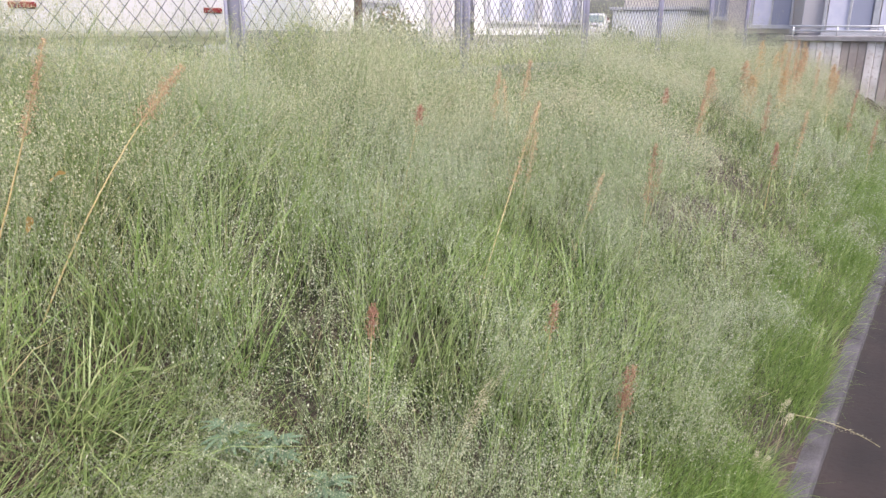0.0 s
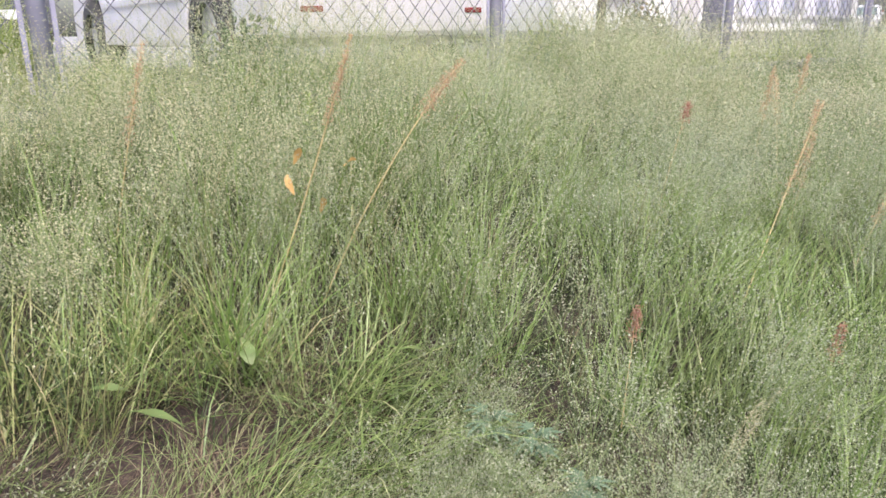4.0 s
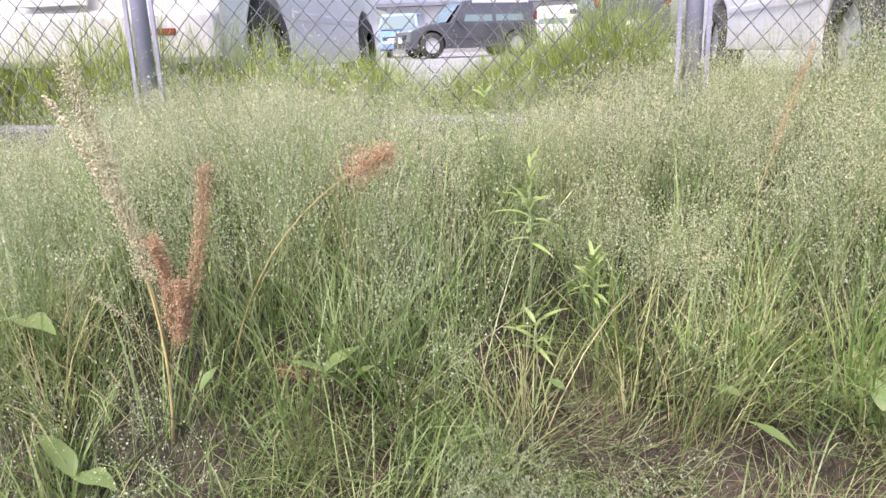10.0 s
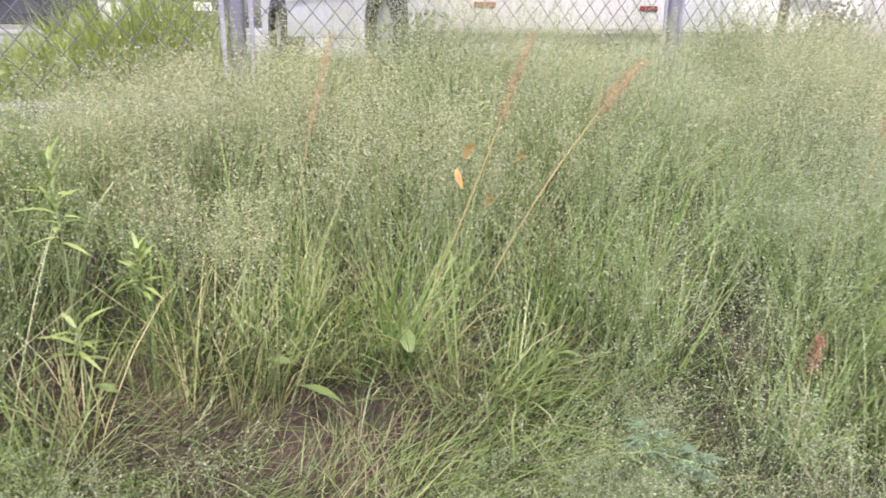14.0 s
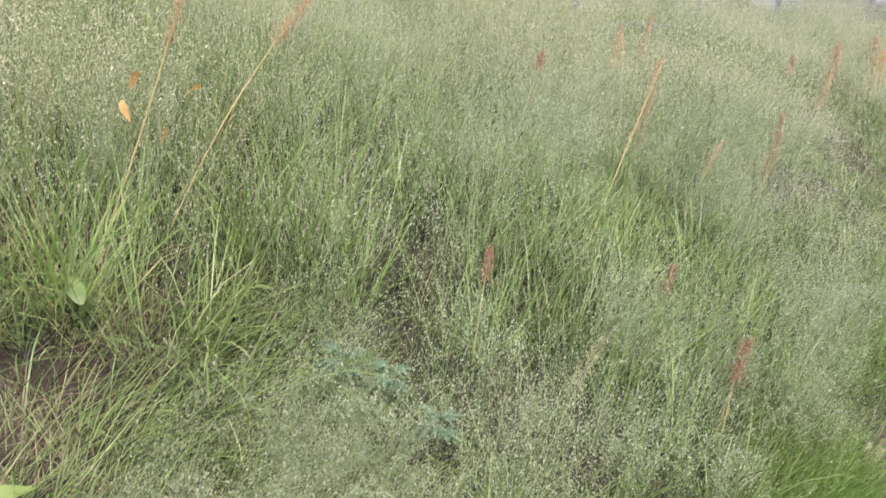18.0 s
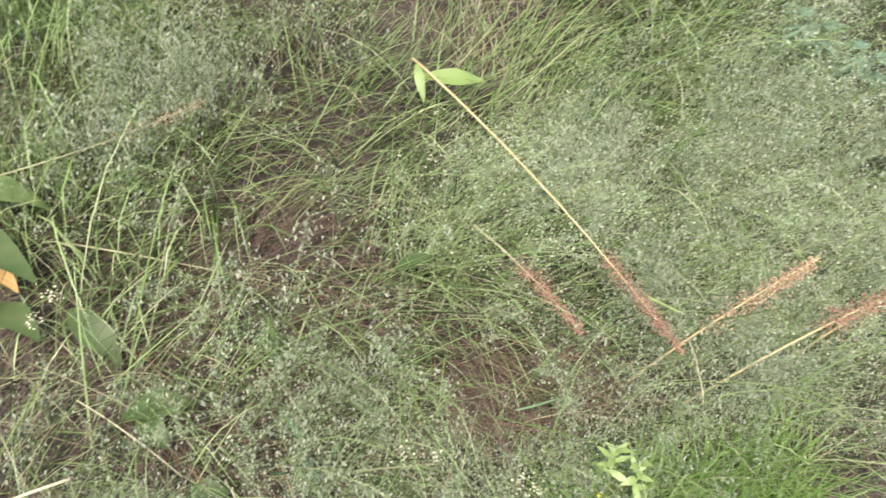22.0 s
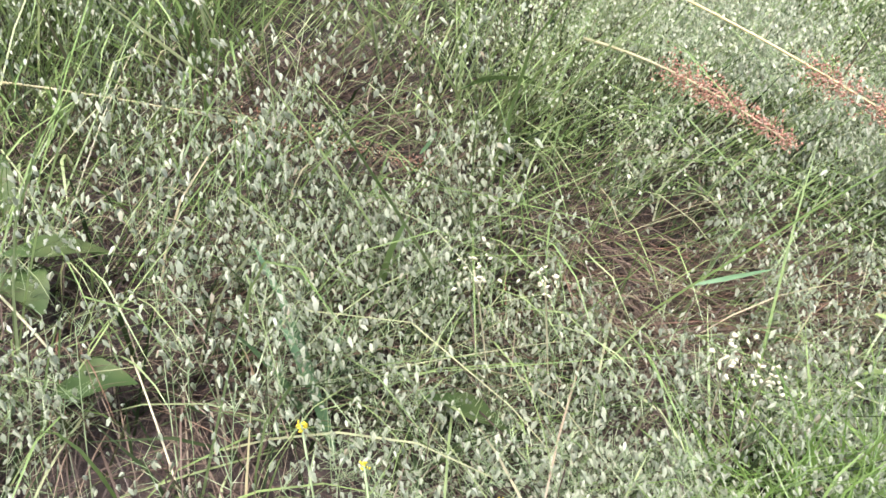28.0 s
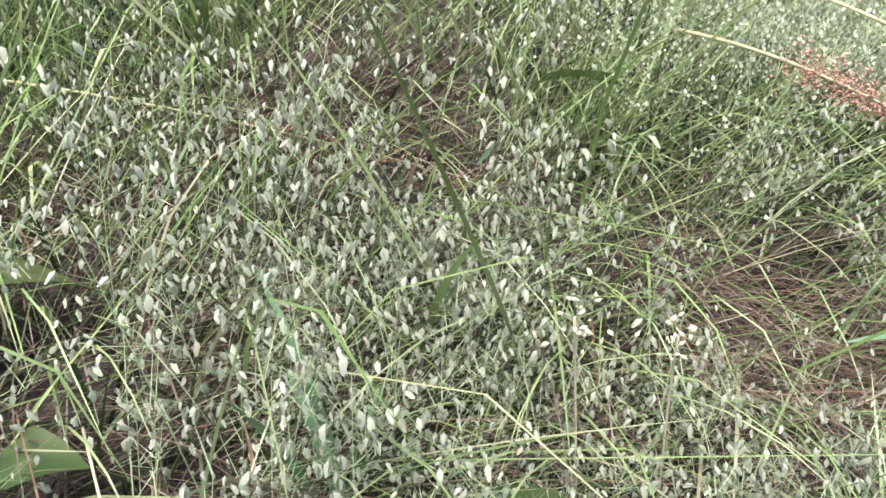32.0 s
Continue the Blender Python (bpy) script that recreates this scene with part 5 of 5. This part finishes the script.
# ---- retaining wall and the house on it ----
wall = tagged(new("retaining_wall"), "stained grey concrete retaining wall with vertical board joints", "wall", kind="structure")
wall_rng = random.Random(5)
for k in range(18):
    part("panel", box_bm((0.15 + 0.02 * (k % 2), 0.097, 1.5), (WALL_X + 0.08, 0.46 + 0.1 * k, 0.62), 0.006, 1), M_STAIN if wall_rng.random() < 0.55 else M_STAIN_DARK, wall)
for k in range(30):
    part("panel", box_bm((0.398, 0.16, 1.5), (WALL_X + 0.36 + 0.4 * k, 0.46, 0.62), 0.006, 1), M_STAIN, wall)
part("coping", box_bm((0.24, 1.9, 0.07), (WALL_X + 0.08, 1.3, 1.4), 0.01), M_CONCRETE, wall)
rail = tagged(new("wall_railing"), "thin grey metal railing on the retaining wall", "railing")
for z in (1.5, 1.56):
    tube("rail", [(WALL_X + 0.08, 0.42, z), (WALL_X + 0.08, 2.2, z)], 0.014, M_FRAME, rail, 6)
for k in range(4):
    tube("post", [(WALL_X + 0.08, 0.5 + 0.55 * k, 1.43), (WALL_X + 0.08, 0.5 + 0.55 * k, 1.56)], 0.014, M_FRAME, rail, 6)


def window(parent, at, w, h, turn, panes=2, curtain=None, name="window"):
    """A sliding window: frame, sill, panes and a curtain behind; it faces -y before the turn."""
    m = Matrix.Translation(at) @ Matrix.Rotation(radians(turn), 4, "Z")
    fr = part(name, box_bm((w + 0.1, 0.05, 0.06), (0, -0.03, h / 2 + 0.03), 0.005, 1), M_FRAME, parent)
    for bm_ in (box_bm((w + 0.1, 0.05, 0.06), (0, -0.03, -h / 2 - 0.03), 0.005, 1), box_bm((0.05, 0.05, h), (-w / 2 - 0.025, -0.03, 0), 0.005, 1), box_bm((0.05, 0.05, h), (w / 2 + 0.025, -0.03, 0), 0.005, 1)):
        o = part("frame", bm_, M_FRAME, fr)
    part("sill", box_bm((w + 0.16, 0.1, 0.035), (0, -0.06, -h / 2 - 0.08), 0.005, 1), M_FRAME, fr)
    pw = w / panes
    for k in range(panes):
        o = part("pane", box_bm((pw - 0.03, 0.012, h), (-w / 2 + pw * (k + 0.5), -0.02, 0)), curtain if curtain and k % 2 == 0 else M_WINDOW, fr)
        if k:
            part("mullion", box_bm((0.04, 0.045, h), (-w / 2 + pw * k, -0.03, 0), 0.004, 1), M_FRAME, fr)
    fr.matrix_world = m
    return fr


def house(name, label, x0, x1, y0, y1, z0, z1, mat, roof_mat, eave=0.4, rise=1.4):
    root = tagged(new(name), label, "house", "houses round the car park")
    part("wall", box_bm((x1 - x0, y1 - y0, z1 - z0), ((x0 + x1) / 2, (y0 + y1) / 2, (z0 + z1) / 2), 0.01, 1), mat, root)
    part("plinth", box_bm((x1 - x0 + 0.06, y1 - y0 + 0.06, 0.35), ((x0 + x1) / 2, (y0 + y1) / 2, z0 + 0.17), 0.01, 1), M_CONCRETE, root)
    bm = bmesh.new()
    a, b, c, d = (x0 - eave, y0 - eave), (x1 + eave, y0 - eave), (x1 + eave, y1 + eave), (x0 - eave, y1 + eave)
    ym = (y0 + y1) / 2
    lo = [bm.verts.new((*p, z1 + dz)) for dz in (0.0, 0.14) for p in (a, b, c, d)]
    r0, r1 = bm.verts.new((x0 + 0.6, ym, z1 + rise)), bm.verts.new((x1 - 0.6, ym, z1 + rise))
    for f in ((3, 2, 1, 0), (0, 1, 5, 4), (1, 2, 6, 5), (2, 3, 7, 6), (3, 0, 4, 7)):
        bm.faces.new([lo[i] for i in f])
    bm.faces.new((lo[4], lo[5], r1, r0)), bm.faces.new((lo[6], lo[7], r0, r1)), bm.faces.new((lo[5], lo[6], r1)), bm.faces.new((lo[7], lo[4], r0))
    part("roof", bm, roof_mat, root)
    return root


# flats beyond the car park
flats = house("apartment_building", "pale two-storey flats with blue curtains behind the windows", 10.6, 23.2, 10.5, 17.0, 1.1, 6.0, M_WALL_WHITE, M_ROOF, 0.5, 1.2)
part("dado", box_bm((7.2, 0.06, 0.34), (19.7, 10.46, 1.52), 0.01, 1), M_WHITE_PAINT, flats, "white low wall under the windows")
for cx, w in ((18.2, 2.6), (21.3, 2.6)):
    window(flats, (cx, 10.47, 2.55), w, 1.65, 0, 4, M_CURTAIN)
window(flats, (12.6, 10.47, 2.6), 1.4, 1.0, 0, 2, M_CURTAIN)
for cx, mt, lab in ((14.9, M_WALL_GREY, "grey entrance door"), (15.9, M_DARKDOOR, "dark entrance door")):
    d_ = part("door", box_bm((0.82, 0.06, 2.0), (cx, 10.46, 2.15), 0.008, 1), mt, flats, lab)
    tube("door_handle", [(cx + 0.3, 10.4, 2.05), (cx + 0.3, 10.4, 2.2)], 0.012, M_FRAME, d_, 6)
for k in range(4):
    part("post", box_bm((0.08, 0.08, 4.6), (14.3 + 2.7 * k, 10.44, 3.4), 0.008, 1), M_FRAME, flats)
for cx in (12.4, 15.0, 18.2, 21.3):
    window(flats, (cx, 10.47, 4.9), 1.8, 1.1, 0, 2, M_CURTAIN)
beige = house("house", "beige rendered house beside the flats", 20.6, 28.0, 1.6, 8.2, 1.1, 4.2, M_WALL_BEIGE, M_ROOF)
window(beige, (20.57, 4.3, 2.35), 0.9, 1.4, -90, 2, M_CURTAIN)
window(beige, (20.57, 5.6, 2.2), 0.4, 0.7, -90, 2)
part("downpipe", box_bm((0.07, 0.07, 3.0), (20.55, 3.5, 2.6), 0.01, 1), M_FRAME, beige)
corner_house = house("house", "house with tall aluminium windows above the retaining wall", 13.9, 19.6, -0.4, 2.45, 1.14, 4.4, M_WALL_GREY, M_ROOF)
for cy in (0.25, 1.0, 1.75):
    window(corner_house, (13.87, cy, 2.35), 0.66, 1.7, -90, 2, M_CURTAIN)
far_house = house("house", "white house with a slate-blue roof behind the parked cars", -5.8, 2.6, 34, 41, 1.2, 3.35, M_WALL_WHITE, M_ROOF, 0.6, 1.6)
for cx, w in ((-4.6, 0.9), (-1.0, 1.5), (0.9, 0.8)):
    window(far_house, (cx, 33.97, 2.6), w, 0.75, 0, 2, M_CURTAIN)
shed = tagged(new("storage_shed"), "low white metal storage shed beside the fence", "shed")
part("body", box_bm((1.5, 1.5, 0.72), (15.3, 5.3, 1.5), 0.015), M_WHITE_PAINT, shed)
part("roof", box_bm((1.62, 1.62, 0.06), (15.3, 5.3, 1.9), 0.01), M_FRAME, shed, "pale metal roof")
for cy in (4.95, 5.65):
    part("door", box_bm((0.03, 0.66, 0.6), (14.54, cy, 1.52), 0.006, 1), M_WHITE_PAINT, shed)


# ---- parked cars ----
def wheel_mesh(r, w):
    v, f = [], []
    prof = [(r * 0.62, -w / 2), (r * 0.9, -w / 2), (r, -w * 0.36), (r, w * 0.36), (r * 0.9, w / 2), (r * 0.62, w / 2)]
    n = 24
    for k in range(n):
        a = 2 * math.pi * k / n
        v += [(p * math.cos(a), y, p * math.sin(a)) for p, y in prof]
    for k in range(n):
        q = (k + 1) % n
        for i in range(5):
            f.append((k * 6 + i, k * 6 + i + 1, q * 6 + i + 1, q * 6 + i))
    tyre = mesh_of("tyre", v, f, M_TYRE, True)
    bm = bmesh.new()
    bmesh.ops.create_cone(bm, cap_ends=True, segments=24, radius1=r * 0.63, radius2=r * 0.63, depth=w * 0.5)
    for k in range(5):
        b2 = box_bm((r * 0.5, 0.05, w * 0.12), (r * 0.34, 0, w * 0.3), 0.008, 1)
        bmesh.ops.rotate(b2, cent=(0, 0, 0), matrix=Matrix.Rotation(2 * math.pi * k / 5, 3, "Z"), verts=b2.verts)
        tmp = bpy.data.meshes.new("tmp")
        b2.to_mesh(tmp)
        b2.free()
        bm.from_mesh(tmp)
        bpy.data.meshes.remove(tmp)
    bmesh.ops.rotate(bm, cent=(0, 0, 0), matrix=Matrix.Rotation(radians(90), 3, "X"), verts=bm.verts)
    rim = bpy.data.meshes.new("rim")
    bm.to_mesh(rim)
    bm.free()
    rim.materials.append(M_RIM)
    return tyre, rim


def slab(points, half, mat, name, parent, bevel=0.03, top_in=0.0, label=""):
    """A closed side outline (x, z) drawn across the car's width; top_in narrows it upwards."""
    bm = bmesh.new()
    zs = [p[1] for p in points]
    z0, z1 = min(zs), max(zs)
    rows_ = []
    for s in (-1, 1):
        rows_.append([bm.verts.new((x, s * (half - top_in * (z - z0) / (z1 - z0)), z)) for x, z in points])
    n = len(points)
    bm.faces.new(rows_[0])
    bm.faces.new(rows_[1][::-1])
    for i in range(n):
        j = (i + 1) % n
        bm.faces.new((rows_[0][j], rows_[0][i], rows_[1][i], rows_[1][j]))
    bmesh.ops.recalc_face_normals(bm, faces=bm.faces)
    if bevel:
        rim_edges = [e for e in bm.edges if (e.verts[0].co.y > 0) == (e.verts[1].co.y > 0)]
        bmesh.ops.bevel(bm, geom=rim_edges, offset=bevel, segments=2, affect="EDGES", profile=0.6)
    bmesh.ops.triangulate(bm, faces=[f for f in bm.faces if len(f.verts) > 4])
    return part(name, bm, mat, parent, label)


def car(label, m, L, W, H, wb, r, paint, hood=0.25, tail=0.05, belt=0.9, roof=None):
    """A parked car: front along +x, the ground at z 0."""
    root = tagged(new("car"), label, "car", "parked cars")
    half, xr, xf = W / 2, -wb / 2, wb / 2
    x0, x1, zb = -L / 2, L / 2, 0.24

    def arch(cx):
        R = r + 0.055
        a0 = math.asin(max(-1, min(1, (zb - r) / R)))
        return [(cx + R * math.cos(math.pi - a0 + (2 * a0 - math.pi) * k / 10), r + R * math.sin(math.pi - a0 + (2 * a0 - math.pi) * k / 10)) for k in range(11)]

    low = [(x0 + 0.06, zb)] + arch(xr) + arch(xf) + [(x1 - 0.06, zb), (x1, 0.45), (x1 - 0.03, belt * 0.78), (x1 - hood * L * 0.5, belt * 0.98), (x1 - hood * L, belt), (x0 + 0.02, belt), (x0, 0.5)]
    slab(low, half, paint, "body", root, 0.035, 0.04)
    cab = [(x1 - hood * L, belt - 0.03), (x1 - hood * L - 0.45, H - 0.04), (x1 - hood * L - 0.75, H), (x0 + tail * L + 0.15, H), (x0 + tail * L * 0.6, H - 0.08), (x0 + 0.05, belt - 0.03)]
    slab(cab, half - 0.05, paint, "cabin", root, 0.04, 0.12)
    part("underfloor", box_bm((L - 0.9, W - 0.5, 0.3), (0, 0, 0.45)), M_PLASTIC, root)
    if roof:
        part("roof", box_bm((L * (1 - hood - tail) - 0.8, W - 0.28, 0.13), ((x1 - hood * L - 0.7 + x0 + tail * L + 0.1) / 2, 0, H - 0.045), 0.03), roof, root, "pale painted roof")
    for s in (-1, 1):
        for a, b in ((0.02, 0.47), (0.53, 0.97)):
            xa, xb = x1 - hood * L - 0.4, x0 + tail * L + 0.25
            p, q = xa + (xb - xa) * a, xa + (xb - xa) * b
            y0_, y1_ = half - 0.055, half - 0.055 - 0.1
            v = [(p, s * y0_, belt + 0.03), (q, s * y0_, belt + 0.03), (q, s * y1_, H - 0.13), (p - (0.16 if a < 0.1 else 0), s * y1_, H - 0.13)]
            v += [(x, y - s * 0.012, z) for x, y, z in v]
            o = new("window", mesh_of("window", v, [(0, 1, 2, 3), (7, 6, 5, 4), (0, 4, 5, 1), (1, 5, 6, 2), (2, 6, 7, 3), (3, 7, 4, 0)], M_GLASS))
            o.parent = root
        part("side_moulding", box_bm((wb - 2 * r - 0.2, 0.02, 0.05), (0, s * (half - 0.012), belt * 0.55), 0.008, 1), paint, root)
        part("door_handle", box_bm((0.16, 0.03, 0.025), (-0.35, s * (half - 0.02), belt * 0.9), 0.008, 1), paint, root)
        part("mirror", box_bm((0.1, 0.16, 0.12), (x1 - hood * L - 0.25, s * (half + 0.03), belt + 0.08), 0.03), paint, root)
        part("tail_lamp", box_bm((0.05, 0.12, 0.26), (x0 + 0.02, s * (half - 0.1), belt * 1.18), 0.015), M_LAMP_RED, root)
        part("rear_reflector", box_bm((0.02, 0.12, 0.028), (x0 - 0.048, s * (half - 0.26), 0.42), 0.005, 1), M_LAMP_RED, root)
        part("head_lamp", box_bm((0.12, 0.26, 0.16), (x1 - 0.09, s * (half - 0.18), belt * 0.72), 0.03), M_LAMP_CLEAR, root)
    part("side_marker", box_bm((0.1, 0.02, 0.035), (x0 + 0.02, half - 0.028, 0.5), 0.004, 1), M_AMBER, root)
    rw = [(x0 + tail * L * 0.5 + 0.01, belt + 0.08), (x0 + tail * L + 0.06, H - 0.12)]
    v = [(rw[0][0] - 0.02, -half + 0.2, rw[0][1]), (rw[0][0] - 0.02, half - 0.2, rw[0][1]), (rw[1][0] - 0.09, half - 0.26, rw[1][1]), (rw[1][0] - 0.09, -half + 0.26, rw[1][1])]
    o = new("rear_window", mesh_of("rear_window", v, [(0, 1, 2, 3)], M_GLASS))
    o.parent = root
    f0 = x1 - hood * L
    v = [(f0 + 0.02, -half + 0.14, belt + 0.03), (f0 + 0.02, half - 0.14, belt + 0.03), (f0 - 0.4, half - 0.24, H - 0.1), (f0 - 0.4, -half + 0.24, H - 0.1)]
    o = new("windscreen", mesh_of("windscreen", [(x + 0.03, y, z) for x, y, z in v], [(0, 1, 2, 3)], M_GLASS))
    o.parent = root
    part("rear_bumper", box_bm((0.14, W - 0.06, 0.24), (x0 + 0.02, 0, 0.4), 0.035), paint, root)
    part("front_bumper", box_bm((0.14, W - 0.06, 0.22), (x1 - 0.03, 0, 0.36), 0.035), paint, root)
    part("grille", box_bm((0.03, W * 0.45, 0.1), (x1 + 0.0, 0, 0.58), 0.01, 1), M_PLASTIC, root)
    for xx in (x0 - 0.052, x1 + 0.045):
        part("number_plate", box_bm((0.012, 0.33, 0.165), (xx, 0, 0.5 if xx > 0 else 0.62), 0.003, 1), M_WHITE_PAINT, root)
    tyre, rim = wheel_mesh(r, 0.19)
    for cx in (xr, xf):
        for s in (-1, 1):
            w_ = new("wheel", tyre)
            w_.parent, w_.location = root, (cx, s * (half - 0.085), r)
            if s < 0:
                w_.rotation_euler = (0, 0, math.pi)
            k_ = new("rim", rim)
            k_.parent = w_
    root.matrix_world = m
    return root


def lot(x, y):
    return float(ground_z(x, y))


car("white van-like car parked with its rear to the fence", pose(-2.08, 5.3, lot(-2, 5.3), 0, 0, 90), 3.75, 1.48, 1.75, 2.5, 0.29, M_WHITE_CAR, 0.2, 0.03, 0.95)
car("white minivan parked with its rear bumper to the fence", pose(2.26, 5.43, lot(2, 5.4), 0, 0, 90), 3.8, 1.52, 1.75, 2.5, 0.29, M_WHITE_CAR, 0.2, 0.03, 0.95)
car("black off-road car parked across the car park", pose(-1.5, 21.5, lot(-1.5, 21.5), 0, 0, 204), 3.7, 1.62, 1.5, 2.46, 0.33, M_BLACK_CAR, 0.3, 0.03, 0.9, M_WHITE_CAR)
car("light blue car parked facing the fence", pose(-3.95, 25.8, lot(-4, 25.8), 0, 0, -90), 3.7, 1.5, 1.42, 2.4, 0.28, M_BLUE_CAR, 0.28, 0.06, 0.85)
car("dark minivan parked with its rear towards the fence", pose(2.15, 18.0, lot(2, 18), 0, 0, 92), 4.2, 1.6, 1.8, 2.6, 0.3, M_BLACK_CAR, 0.2, 0.03, 0.95)
car("white estate car behind the dark ones", pose(1.2, 27.0, lot(1, 27), 0, 0, 180), 4.2, 1.6, 1.5, 2.6, 0.3, M_WHITE_CAR, 0.26, 0.05, 0.88)
car("white car parked beyond the flats", pose(37.5, 16.5, lot(37, 16), 0, 0, 200), 3.4, 1.48, 1.2, 2.2, 0.26, M_WHITE_CAR, 0.26, 0.05, 0.72)
car("silver-white car parked farther along the fence", pose(-5.4, 5.4, lot(-5, 5.4), 0, 0, 90), 3.8, 1.5, 1.7, 2.45, 0.29, M_WHITE_CAR, 0.2, 0.03, 0.95)


# ---- trees in the distance ----
def tree(at, h, r, label, n=900):
    root = tagged(new("tree"), label, "tree", "garden trees")
    root.location = at
    tube("trunk", [(0, 0, 0), (0.05, 0, h * 0.4), (0, 0.05, h * 0.8)], [0.03 * h, 0.02 * h, 0.008 * h], M_BARK, root, 8)
    for k in range(6):
        a = k * 1.05
        tube("limb", [(0, 0, h * (0.3 + 0.06 * k)), (0.5 * r * math.cos(a), 0.5 * r * math.sin(a), h * (0.5 + 0.05 * k)), (0.85 * r * math.cos(a), 0.85 * r * math.sin(a), h * (0.6 + 0.05 * k))], [0.05, 0.03, 0.012], M_BARK, root, 5)
    cs = []
    for k in range(14):
        c = np.array([rng.normal(0, 0.45 * r), rng.normal(0, 0.45 * r), h * rng.uniform(0.35, 0.92)])
        cs.append(c + rng.normal(0, 0.22 * r, (n // 14, 3)))
    flakes("crown", np.concatenate(cs), 0.07, M_SHRUB, root)
    return root


tree((-7.4, 31.0, 1.3), 5.0, 1.7, "dark green garden tree behind the parked cars")
tree((3.8, 31.5, 1.3), 5.5, 1.8, "dark green garden tree beside the white house")
tree((10.0, 8.8, 1.14), 3.0, 0.7, "slim dark garden tree in front of the flats", 700)
tree((-13.5, 30.0, 1.3), 6.0, 2.2, "dark green garden tree behind the car park")
